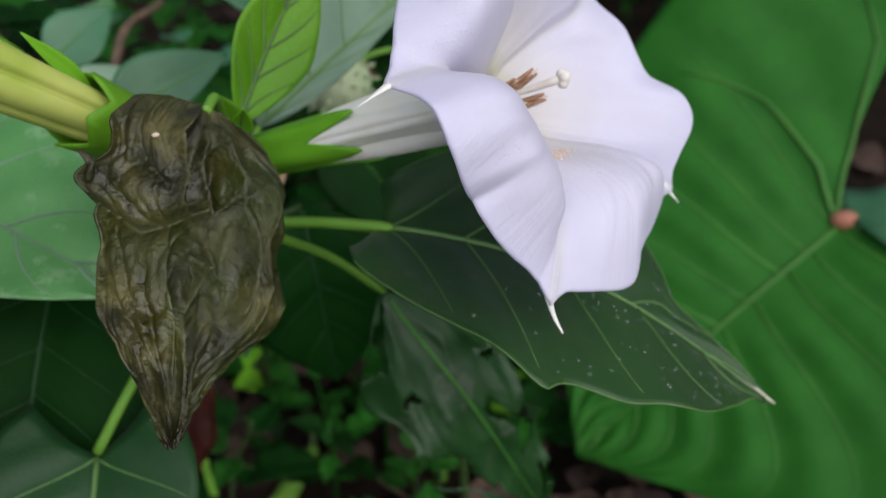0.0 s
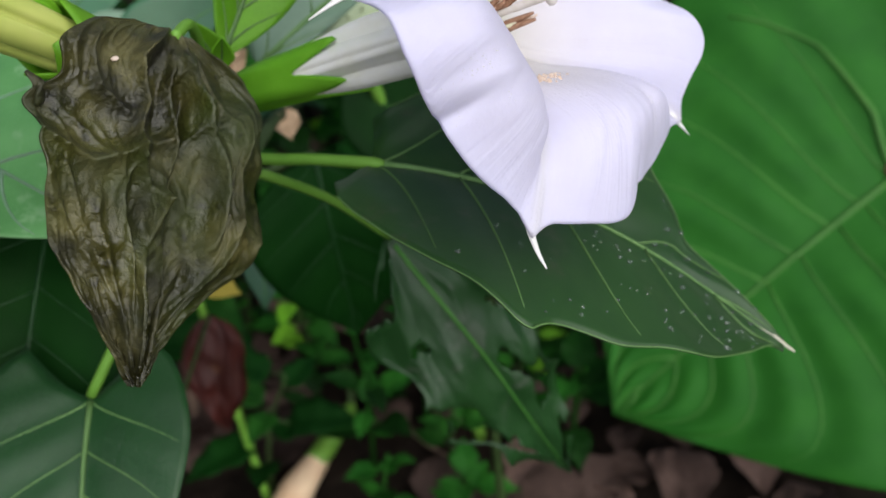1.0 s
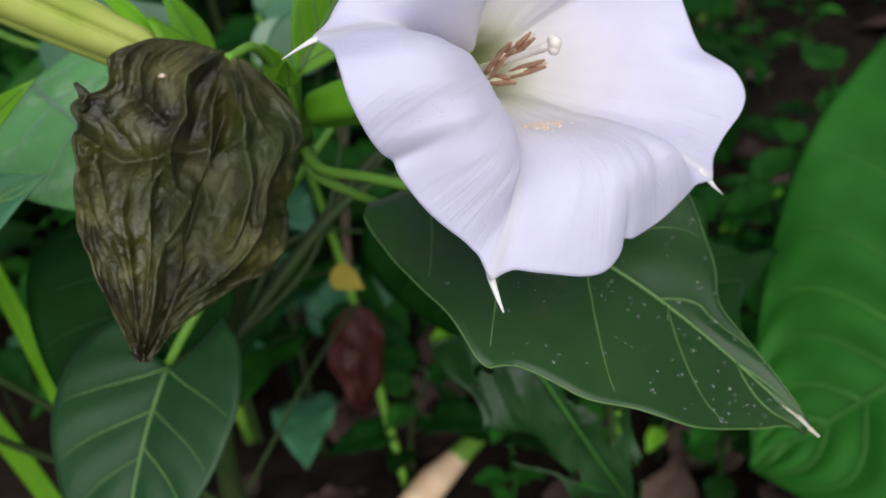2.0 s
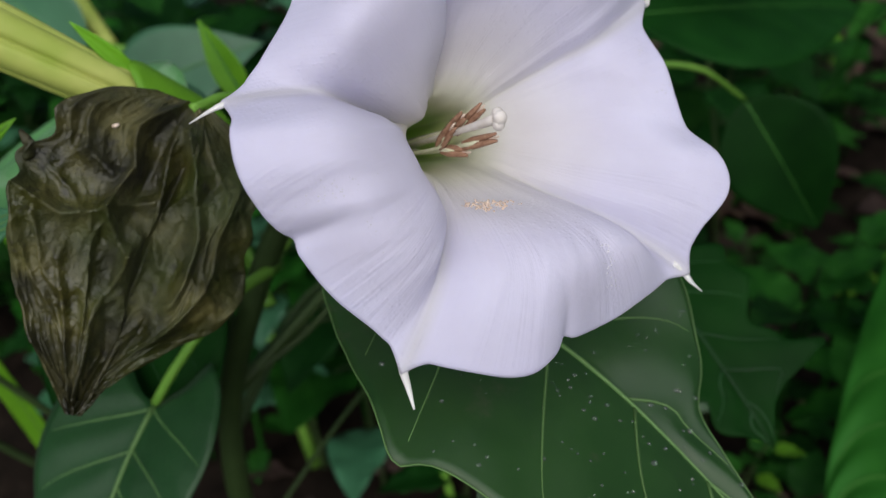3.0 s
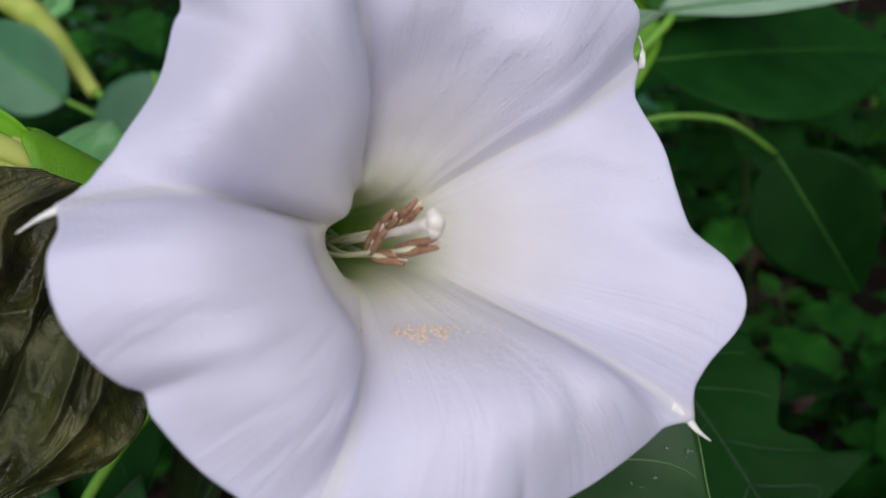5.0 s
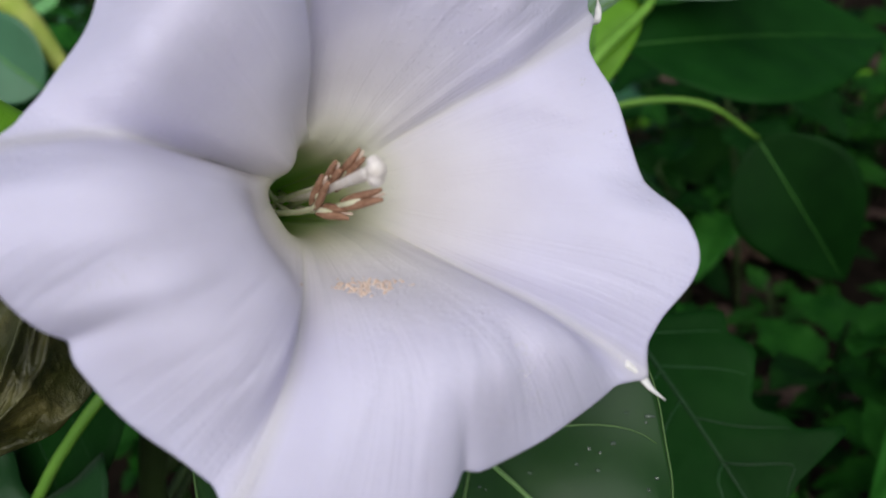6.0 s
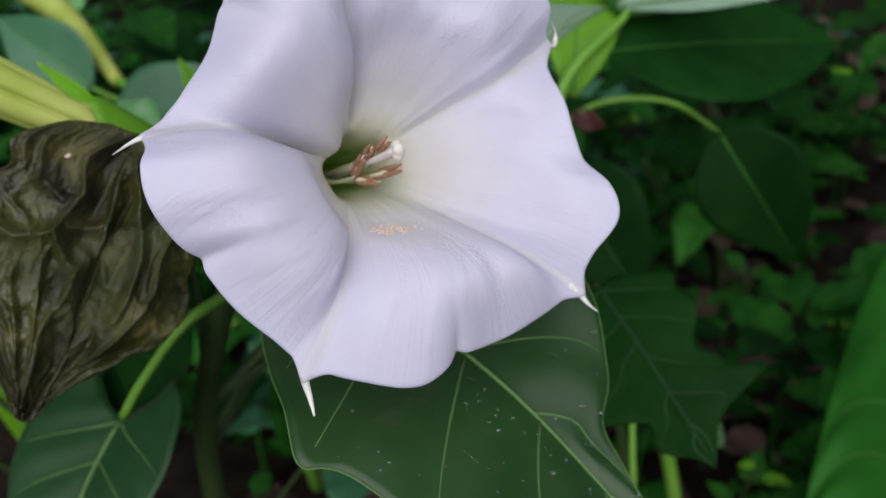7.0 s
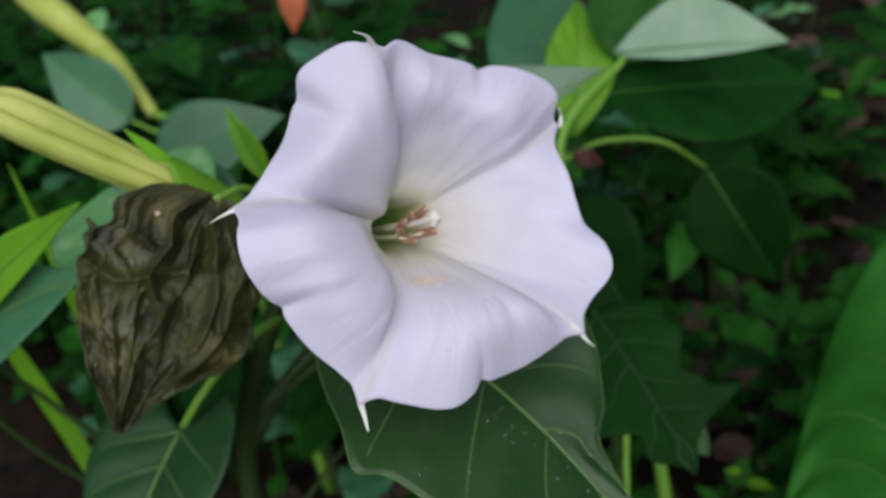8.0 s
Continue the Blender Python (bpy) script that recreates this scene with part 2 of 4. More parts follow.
TWIG = plain_material("twig", (0.07, 0.045, 0.03), 0.8, (0.18, 0.12, 0.085), 120)
water, wnt, wb, _ = material("water_drop")
wb.inputs["Transmission Weight"].default_value, wb.inputs["Roughness"].default_value, wb.inputs["IOR"].default_value = 0.92, 0.03, 1.33
wb.inputs["Base Color"].default_value = (0.80, 0.90, 0.82, 1)
dew_bead, _, db, _ = material("dew_bead")
db.inputs["Transmission Weight"].default_value, db.inputs["Roughness"].default_value, db.inputs["IOR"].default_value = 0.25, 0.05, 1.33
db.inputs["Base Color"].default_value = (0.95, 0.94, 0.97, 1)


# ---- building helpers ----
def part(name, bm, mat, parent=None, label="", smooth=True):
    me = bpy.data.meshes.new(name)
    bm.to_mesh(me)
    bm.free()
    me.materials.append(mat)
    if smooth:
        me.shade_smooth()
    ob = new(name, me)
    if parent:
        ob.parent = parent
        ob.matrix_parent_inverse = parent.matrix_world.inverted()
    return tagged(ob, label)


def holder(name, at, parent=None):
    ob = new(name)
    ob.empty_display_size = 0.01
    ob.matrix_world = Matrix.Translation(at)
    if parent:
        ob.parent = parent
        ob.matrix_parent_inverse = parent.matrix_world.inverted()
    bpy.context.view_layer.update()
    return ob


def knots(table, x):
    """Smooth curve through (x, value) pairs."""
    if x <= table[0][0]:
        return table[0][1]
    for (x0, v0), (x1, v1) in zip(table, table[1:]):
        if x <= x1:
            f = (x - x0) / (x1 - x0)
            i = table.index((x0, v0))
            before = table[max(i - 1, 0)]
            after = table[min(i + 2, len(table) - 1)]
            m0 = (v1 - before[1]) / max(x1 - before[0], 1e-6) * (x1 - x0)
            m1 = (after[1] - v0) / max(after[0] - x0, 1e-6) * (x1 - x0)
            return ((2 * f**3 - 3 * f * f + 1) * v0 + (f**3 - 2 * f * f + f) * m0 + (3 * f * f - 2 * f**3) * v1 + (f**3 - f * f) * m1)
    return table[-1][1]


def spline(points, count):
    """Points along a smooth curve through the given ones."""
    ps = [Vector(p) for p in points]
    ps = [2 * ps[0] - ps[1]] + ps + [2 * ps[-1] - ps[-2]]
    made = []
    for k in range(count + 1):
        f = k / count * (len(ps) - 3)
        i = min(int(f), len(ps) - 4)
        f -= i
        a, b, c, d = ps[i:i + 4]
        made.append(0.5 * (2 * b + (c - a) * f + (2 * a - 5 * b + 4 * c - d) * f * f + (3 * b - a - 3 * c + d) * f**3))
    return made


def tube(bm, points, radii, sides=8, flat=1.0, up=(0, 0, 1)):
    """A round rod along points; radii: one, or a list that is stretched over the length."""
    rings = []
    n = len(points)
    for i, p in enumerate(points):
        d = (points[min(i + 1, n - 1)] - points[max(i - 1, 0)]).normalized()
        u = Vector(up).cross(d)
        if u.length < 1e-4:
            u = Vector((1, 0, 0)).cross(d)
        u.normalize()
        v = d.cross(u)
        if isinstance(radii, (int, float)):
            r = radii
        else:
            f = i / (n - 1) * (len(radii) - 1)
            k = min(int(f), len(radii) - 2)
            r = radii[k] + (radii[k + 1] - radii[k]) * (f - k)
        rings.append([bm.verts.new(p + u * (r * math.cos(a)) + v * (r * flat * math.sin(a))) for a in (2 * math.pi * j / sides for j in range(sides))])
    for a, b in zip(rings, rings[1:]):
        for j in range(sides):
            bm.faces.new((a[j], a[(j + 1) % sides], b[(j + 1) % sides], b[j]))
    bm.faces.new(rings[0][::-1])
    bm.faces.new(rings[-1])
    return bm


def rod(name, points, radii, mat, parent, label="", count=14, sides=8, flat=1.0):
    return part(name, tube(bmesh.new(), spline(points, count), radii, sides, flat), mat, parent, label)


def ball(bm, at, size, squash=(1, 1, 1), sub=1, turn=None):
    m = Matrix.Translation(at) @ (turn or Matrix()) @ Matrix.Diagonal((*(size * s for s in squash), 1))
    bmesh.ops.create_icosphere(bm, subdivisions=sub, radius=1.0, matrix=m)


OVATE = [(0, 0.10), (0.06, 0.52), (0.2, 0.92), (0.38, 1.0), (0.6, 0.78), (0.8, 0.42), (0.93, 0.14), (1, 0.0)]
LANCE = [(0, 0.05), (0.15, 0.55), (0.4, 1.0), (0.65, 0.78), (0.85, 0.35), (1, 0.0)]
HEART = [(0, 0.55), (0.08, 0.82), (0.25, 1.0), (0.45, 0.92), (0.68, 0.62), (0.87, 0.25), (1, 0.0)]


def segment_gap(p, a, b):
    """How far p lies from the line between a and b."""
    d = b - a
    f = min(max((p - a).dot(d) / d.length_squared, 0.0), 1.0)
    return (p - a - d * f).length


class Leaf:
    """The surface of a leaf from base to tip. up: the way its face looks. width: half-widths (left, right) of the two halves as seen with the
    tip pointing away and the face up; arch: rise of the midrib; tilt: how far each half slopes up, in degrees; back: heart lobes."""

    def __init__(self, base, tip, up, width, shape=OVATE, shapes=None, arch=0.0, tilt=(12, 12), back=0.0, wave=0.0, waves=3.0, quilt=0.0,
                 pairs=6, sweep=0.28, crumple=0.0, seed=0.0, teeth=0.0, bend=0.0, curl=0.0, folds=()):
        self.base, self.tip = Vector(base), Vector(tip)
        self.y = self.tip - self.base
        self.length = self.y.length
        self.y.normalize()
        self.x = self.y.cross(Vector(up)).normalized()
        self.z = self.x.cross(self.y)
        self.width, self.shapes = width, shapes or (shape, shape)
        self.arch, self.tilt, self.back, self.wave, self.waves, self.quilt = arch, tilt, back, wave, waves, quilt
        self.pairs, self.sweep, self.crumple, self.seed, self.teeth, self.bend, self.curl, self.folds = pairs, sweep, crumple, seed, teeth, bend, curl, folds

    def at(self, s, t, lift=0.0):
        side = 0 if s < 0 else 1
        a = abs(s)
        w = self.width[side] * max(knots(self.shapes[side], t), 0.0)
        if self.teeth:
            w *= 1 + self.teeth * a**6 * noise.noise(Vector((t * 11 + side * 7, self.seed, 1.3)))
        slope = radians(self.tilt[side])
        out = a * w
        across = (out if s > 0 else -out) * math.cos(slope) + self.bend * self.length * math.sin(math.pi * t)
        rise = out * math.sin(slope) + self.arch * math.sin(math.pi * min(t, 1) ** 0.9) - self.curl * w * a**3
        along = t * self.length - self.back * self.length * a**1.5 * (1 - t) ** 2
        if self.quilt:
            ph = (t - self.sweep * a * 0.8) * self.pairs
            rise += self.quilt * (0.5 - 0.5 * math.cos(2 * math.pi * ph)) * min(1, 5 * a) * min(1, 3 * (1 - a) + 0.3)
        if self.wave:
            rise += self.wave * a * a * math.sin(2 * math.pi * (self.waves * t + 0.3 * side + self.seed)) * min(1, 4 * (1 - t))
        p = self.base + self.x * across + self.y * along + self.z * (rise + lift)
        if self.crumple:
            if self.folds:
                g = self.seed
                here = Vector((s, t * 2.2, 0))
                lift_by = 0.0
                for size, broad, line in self.folds:
                    near = min(segment_gap(here, Vector((a0, b0 * 2.2, 0)), Vector((a1, b1 * 2.2, 0))) for (a0, b0), (a1, b1) in zip(line, line[1:]))
                    lift_by += 0.95 * size * math.exp(-((near + 0.01) / (0.62 * broad)) ** 1.1)
                # limp folds that wind down the blade, rounded on top with sharp creases between, over broad dents
                wind = s * 1.25 + 0.75 * noise.noise(Vector((s * 0.9, t * 1.8, g))) + 0.30 * math.sin(4.6 * t + 1.0 * s + g)
                strong = max(0.0, 0.6 + 0.9 * noise.noise(Vector((s * 1.3, t * 2.0, g + 2))))
                lift_by += 0.42 * strong * (abs(math.sin(math.pi * wind)) ** 0.8 - 0.6)
                lift_by += 0.50 * noise.noise(Vector((s * 1.2 + 1.2 * t, t * 2.6 - 0.8 * s, g + 5))) + 0.10 * noise.noise(Vector((s * 4, t * 7, g + 9)))
                lift_by += 0.16 * (1 - abs(2 * noise.noise(Vector((s * 3.4 + 2 * t, t * 5, g + 8))))) ** 3 + 0.07 * (1 - abs(2 * noise.noise(Vector((s * 9, t * 13, g + 3))))) ** 2
                p += self.z * self.crumple * lift_by * min(1, 8 * t + 0.3)
                p += self.x * self.crumple * (0.2 * noise.noise(Vector((s * 2, t * 5, g + 11))) + 0.15 * math.sin(2 * math.pi * wind) * strong)
                return p
            # a few long winding folds that cross each other, then smaller dents
            g = self.seed
            wind = 0.55 * math.sin(2.6 * t + g) + 0.6 * noise.noise(Vector((s * 0.9, t * 1.6, g)))
            q = s * 1.35 + wind
            f1 = abs(2 * ((q + 0.1) - math.floor(q + 0.6))) - 0.5
            f2 = (1 - abs(2 * noise.noise(Vector((s * 1.3 + t, t * 2.2 - 0.6 * s, g + 3))))) ** 3 - 0.4
            f3 = noise.noise(Vector((s * 3.6 + 1.5 * t, t * 4.6, g + 4)))
            f4 = (1 - abs(2 * noise.noise(Vector((s * 6, t * 7, g + 8))))) ** 3
            p += self.z * self.crumple * (0.75 * f1 + 0.7 * f2 + 0.5 * f3 + 0.16 * f4) * min(1, 6 * t + 0.3)
            p += self.x * self.crumple * 0.5 * noise.noise(Vector((s * 2, t * 4, g + 11)))
        return p


def blade_mesh(leaf, across=12, along=24):
    bm = bmesh.new()
    layer = bm.loops.layers.uv.new("UVMap")
    rows = []
    for j in range(along + 1):
        t = j / along
        t = t + 0.03 * math.sin(2 * math.pi * t)
        rows.append([(bm.verts.new(leaf.at(i / across * 2 - 1, t)), (i / across, t)) for i in range(across + 1)])
    for a, b in zip(rows, rows[1:]):
        for i in range(across):
            four = (a[i], a[i + 1], b[i + 1], b[i])
            f = bm.faces.new([v for v, _ in four])
            for lp, (_, c) in zip(f.loops, four):
                lp[layer].uv = c
    bmesh.ops.remove_doubles(bm, verts=bm.verts, dist=1e-6)
    return bm


def leaf_part(parent, leaf, mat, vein=VEIN, label="", name="leaf", size=(12, 24), thick=0.0004, midrib=0.0009, veins=0.0, from_t=0.02, eaten=0.0):
    """A leaf blade with its midrib and side veins as pieces of their own; eaten: how much of its margin is gnawed away."""
    bm = blade_mesh(leaf, *size)
    if eaten:
        layer = bm.loops.layers.uv.active
        gone = []
        for f in bm.faces:
            u, t = sum((lp[layer].uv for lp in f.loops), Vector((0, 0))) / len(f.loops)
            bite = noise.noise(Vector((u * 5, t * 8, leaf.seed))) + 0.3 * noise.noise(Vector((u * 14, t * 22, 3)))
            if bite > 0.62 - eaten * (abs(2 * u - 1) + 0.4 * t) and 0.06 < abs(u - 0.5):
                gone.append(f)
        bmesh.ops.delete(bm, geom=gone, context="FACES")
    blade = part(name, bm, mat, parent, label)
    so = blade.modifiers.new("thickness", "SOLIDIFY")
    so.thickness, so.offset = thick, -1.0
    if midrib:
        pts = [leaf.at(0, from_t + (0.97 - from_t) * k / 16, midrib * 0.25) for k in range(17)]
        part("midrib", tube(bmesh.new(), pts, [midrib, midrib * 0.6, midrib * 0.2], 6), vein, blade)
    if veins:
        for k in range(leaf.pairs):
            for sgn in (-1, 1):
                t0 = max((k + 0.3 * noise.noise(Vector((k * 1.7 + 0.4, sgn * 3.3, leaf.seed + 0.5)))) / leaf.pairs, 0.012)
                pts = []
                for i in range(11):
                    a = i / 10 * 0.9
                    pts.append(leaf.at(sgn * max(a, 0.001), min(t0 + leaf.sweep * 0.8 * a, 0.985), veins * 0.2))
                part("side_vein", tube(bmesh.new(), pts, [veins, veins * 0.7, veins * 0.25], 5), vein, blade)
    return blade

# ---- ground ----
def ground_height(x, y):
    return 0.012 * noise.noise(Vector((x * 3, y * 3, 0.4))) + 0.006 * noise.noise(Vector((x * 11, y * 11, 3.1)))


bm = bmesh.new()
xs = [-80, -20, -6, -3] + [-2 + 0.05 * i for i in range(81)] + [3, 6, 20, 80]
ys = [-80, -20, -5, -1.5] + [-0.5 + 0.05 * i for i in range(81)] + [5, 9, 30, 80]
grid = [[bm.verts.new((x, y, ground_height(x, y) - 0.002)) for x in xs] for y in ys]
for a, b in zip(grid, grid[1:]):
    for i in range(len(xs) - 1):
        bm.faces.new((a[i], a[i + 1], b[i + 1], b[i]))
tagged(part("ground", bm, SOIL), "soil under the plants, with their shade in its colour", "ground", kind="structure")

# ---- the flowering plant ----
plant = tagged(holder("datura_plant", (-0.14, 0.23, 0.0)), "green datura plant with one open white trumpet flower", "flowering plant")
CEN = Vector((0.0264, 0.1868, 0.4650))
FX, FN = Vector((0.4012, 0.9160, 0.0)), Vector((0.8373, -0.3668, 0.4054))
FY = FN.cross(FX)


def fl(a, b, h):
    """A place in the flower: two ways across its face and the height along its axis."""
    return CEN + FX * a + FY * b + FN * h


def polar(deg, r, h):
    return fl(r * math.cos(radians(deg)), r * math.sin(radians(deg)), h)


# rim: angle round the axis, radius, height along the axis (metres)
RIM = [(-136, 0.0478, -0.0020), (-124, 0.0478, 0.0045), (-111, 0.0480, 0.0080), (-101, 0.0448, 0.0078), (-98, 0.0438, 0.0076), (-87, 0.0449, 0.0066),
       (-73, 0.0470, 0.0068), (-58, 0.0500, 0.0070), (-49, 0.0482, 0.0108), (-38, 0.0496, 0.0145), (-30, 0.0474, 0.0126), (-22, 0.0447, 0.0058),
       (-4, 0.0445, 0.0025), (11, 0.0500, -0.0060), (20, 0.0566, -0.0030), (34, 0.0528, -0.0035), (43, 0.0490, -0.0055), (47, 0.0470, -0.0050), (66, 0.0455, -0.0030),
       (80, 0.0480, 0.0000), (90, 0.0462, 0.0015), (95, 0.0508, 0.0005), (104, 0.0515, -0.0050), (110, 0.0508, -0.0085), (115, 0.0462, -0.0118), (127, 0.0422, -0.0142), (142, 0.0436, -0.0142), (150, 0.0462, -0.0135), (154, 0.0468, -0.0122),
       (158, 0.0498, -0.0062), (162, 0.0518, -0.0020), (170, 0.0517, -0.0010), (178, 0.0494, -0.0022), (186, 0.0467, -0.0036), (203, 0.0462, -0.0032), (213, 0.0462, -0.0028)]
# crest of the flare: angle, radius, height; low along the folds to the tips, high in the panels between
CREST = [(-136, 0.0330, 0.0002), (-127, 0.0310, 0.0065), (-115, 0.0300, 0.0100), (-98, 0.0290, 0.0120), (-78, 0.0310, 0.0110), (-65, 0.0340, 0.0102), (-57, 0.0360, 0.0010),
         (-46, 0.0380, 0.0068), (-36, 0.0385, 0.0098), (-20, 0.0350, 0.0022), (0, 0.0350, -0.0015), (11, 0.0350, -0.0045), (19, 0.0360, -0.0020), (30, 0.0370, 0.0010), (50, 0.0340, -0.0015),
         (70, 0.0340, -0.0010), (79, 0.0330, -0.0050), (83, 0.0330, -0.0058), (90, 0.0345, 0.0010), (104, 0.0350, 0.0030), (122, 0.0340, 0.0005), (136, 0.0335, -0.0040), (146, 0.0330, -0.0088), (150, 0.0330, -0.0080),
         (154, 0.0338, -0.0022), (159, 0.0345, 0.0020), (167, 0.0345, 0.0042), (178, 0.0340, 0.0046), (190, 0.0330, 0.0044), (205, 0.0320, 0.0040), (216, 0.0315, 0.0024)]
# middle of the funnel
MIDDLE = [(-136, 0.0150, -0.0120), (-120, 0.0148, -0.0100), (-100, 0.0145, -0.0085), (-75, 0.0165, -0.0080), (-57, 0.0175, -0.0140), (-20, 0.0170, -0.0150), (11, 0.0165, -0.0178), (30, 0.0170, -0.0160), (65, 0.0158, -0.0165),
          (79, 0.0136, -0.0215), (88, 0.0124, -0.0165), (108, 0.0112, -0.0142), (126, 0.0096, -0.0145), (138, 0.0096, -0.0160), (148, 0.0120, -0.0195), (154, 0.0134, -0.0170), (165, 0.0140, -0.0135), (185, 0.0145, -0.0130), (205, 0.0146, -0.0130)]
# shoulder of the flare: where the steep wall of the throat rolls over
SHOULDER = [(-136, 0.0225, -0.0050), (-120, 0.0205, 0.0015), (-98, 0.0205, 0.0052), (-75, 0.0225, 0.0046), (-65, 0.0245, 0.0020), (-57, 0.0260, -0.0072), (-36, 0.0280, -0.0030), (-15, 0.0270, -0.0070), (11, 0.0260, -0.0115),
            (28, 0.0265, -0.0080), (55, 0.0250, -0.0085), (74, 0.0225, -0.0140), (79, 0.0225, -0.0152), (87, 0.0212, -0.0070), (105, 0.0205, -0.0030), (125, 0.0205, -0.0055), (138, 0.0210, -0.0095), (147, 0.0220, -0.0142), (150, 0.0225, -0.0128),
            (155, 0.0228, -0.0062), (162, 0.0212, -0.0022), (176, 0.0200, -0.0006), (190, 0.0197, -0.0002), (205, 0.0200, -0.0002), (216, 0.0212, -0.0015)]
# neck of the throat
NECK = [(-136, 0.0086), (-100, 0.0086), (-20, 0.0083), (50, 0.0080), (90, 0.0072), (130, 0.0064), (165, 0.0082), (190, 0.0090), (210, 0.0090)]
# angles of the five folds at the rim, the crest, the shoulder and the middle: the uppermost one winds
FOLDS = ((-136, -58, 11, 90, 154), (-136, -57, 11, 82, 148), (-136, -57, 11, 78, 148), (-136, -57, 11, 79, 149))
NICKS = (-99, 45, 113, 186)


def ring(table, deg, k):
    rows = [(a - 360, *v) for a, *v in table[-3:]] + list(table) + [(a + 360, *v) for a, *v in table[:3]]
    return knots([(row[0], row[k]) for row in rows], deg)


def apart(a, b):
    return abs((a - b + 180) % 360 - 180)


def off_fold(deg, level=0.0):
    """Degrees from the nearest fold that leads to a tip; level: 0 at the rim, 1 crest, 2 shoulder, 3 middle."""
    k = min(int(level), 2)
    return min(apart(deg, a + (b - a) * (level - k)) for a, b in zip(FOLDS[k], FOLDS[k + 1]))


def corolla_profile(deg):
    pleat = math.cos(radians(5 * (deg + 130)))
    tip = max(0.0, 1 - off_fold(deg) / 5) ** 1.6
    low = [max(0.0, 1 - off_fold(deg, k) / 7) for k in range(4)]
    nick = sum(math.exp(-(apart(deg, n) / 2.2) ** 2) for n in NICKS)
    rr, rh = 0.966 * ring(RIM, deg, 1) + 0.0034 * tip - 0.0011 * nick, ring(RIM, deg, 2) - 0.0004 * nick
    cr, ch = ring(CREST, deg, 1), ring(CREST, deg, 2) - 0.0012 * low[1]
    mr, mh = ring(MIDDLE, deg, 1), ring(MIDDLE, deg, 2) - 0.0012 * low[3]
    return [(0.0030, -0.0880), (0.0036 + 0.0003 * pleat, -0.0740), (0.0047 + 0.0006 * pleat, -0.0580), (0.0062 + 0.0009 * pleat, -0.0430),
            (ring(NECK, deg, 1) + 0.0006 * pleat, -0.0228), (mr, mh), (ring(SHOULDER, deg, 1), ring(SHOULDER, deg, 2) - 0.0014 * low[2]), (cr, ch), (rr, rh), ((rr - 0.0002), rh - 0.0014)]


bm = bmesh.new()
uvl = bm.loops.layers.uv.new("UVMap")
ROUND, STEPS = 400, 90
cols = []
for i in range(ROUND):
    deg = -136 + 360 * i / ROUND
    pr = [Vector((r, h, 0)) for r, h in corolla_profile(deg)]
    col = []
    for j, p in enumerate(spline(pr, STEPS)):
        u = j / STEPS
        level = min(max((8 / 9 - u) * 9, 0.0), 3.0)
        wrinkle = 0.00040 * noise.noise(Vector((math.cos(radians(deg)) * 5, math.sin(radians(deg)) * 5, u * 4))) * min(1, 4 * u)
        hump = math.exp(-((u - 0.80) / 0.09) ** 2)
        bow = deg + 10 * math.sin(u * 9)
        rib = 0.00055 * noise.noise(Vector((bow / 7.5, u * 4.0, 5.0))) * hump + 0.00020 * noise.noise(Vector((bow / 2.6, u * 3.0, 2.0))) * hump
        rib += 0.00024 * noise.noise(Vector((deg / 9.0, u * 9.0, 9.0))) * max(0, u - 0.55) * 2
        # a shallow crease runs in from each nick, and a soft lip stands beside every fold
        for n in NICKS:
            rib -= 0.0002 * math.exp(-(apart(deg, n + 26 * (0.89 - u)) / 2.6) ** 2) * min(1, max(0, (u - 0.68) / 0.12))
        beside = off_fold(deg, level)
        rib += 0.0003 * math.exp(-((beside - 6) / 2.5) ** 2) * min(1, max(0, (u - 0.5) / 0.1)) * max(0, min(1, (0.87 - u) / 0.1))
        col.append((bm.verts.new(polar(deg, p.x, p.y + wrinkle + rib)), u, max(0.0, 1 - beside / 30)))
    cols.append(col)
for i in range(ROUND):
    a, b = cols[i], cols[(i + 1) % ROUND]
    for j in range(STEPS):
        four = (a[j], b[j], b[j + 1], a[j + 1])
        f = bm.faces.new([v for v, _, _ in four])
        for lp, (_, u, near) in zip(f.loops, four):
            lp[uvl].uv = (u, near)
flower = part("flower", bm, PETAL, plant, "white trumpet flower with five curled tips")
so = flower.modifiers.new("thickness", "SOLIDIFY")
so.thickness, so.offset = 0.00035, -1.0

# the pleated outside of the tube, paler than the throat within
bm = bmesh.new()
rows = []
for i in range(120):
    deg = 3 * i
    pr = [Vector((r + 0.0006, h - 0.0006, 0)) for r, h in corolla_profile(deg)]
    ridge = 0.0009 * abs(math.cos(radians(5 * deg))) ** 0.5 - 0.0006 + 0.0006 * noise.noise(Vector((math.cos(radians(deg)) * 4, math.sin(radians(deg)) * 4, 2)))
    rows.append([bm.verts.new(polar(deg, p.x + ridge * (0.3 + j / 40) * min(1.0, (32 - j) / 8) + 0.0018 * math.sin(math.pi * j / 32) ** 2, p.y)) for j, p in enumerate(spline(pr, 72)[:33])])
for i in range(120):
    a, b = rows[i], rows[(i + 1) % 120]
    for j in range(32):
        bm.faces.new((a[j], a[j + 1], b[j + 1], b[j]))
part("flower_tube", bm, TUBE_SKIN, flower, "cream-white ribbed tube of the flower")

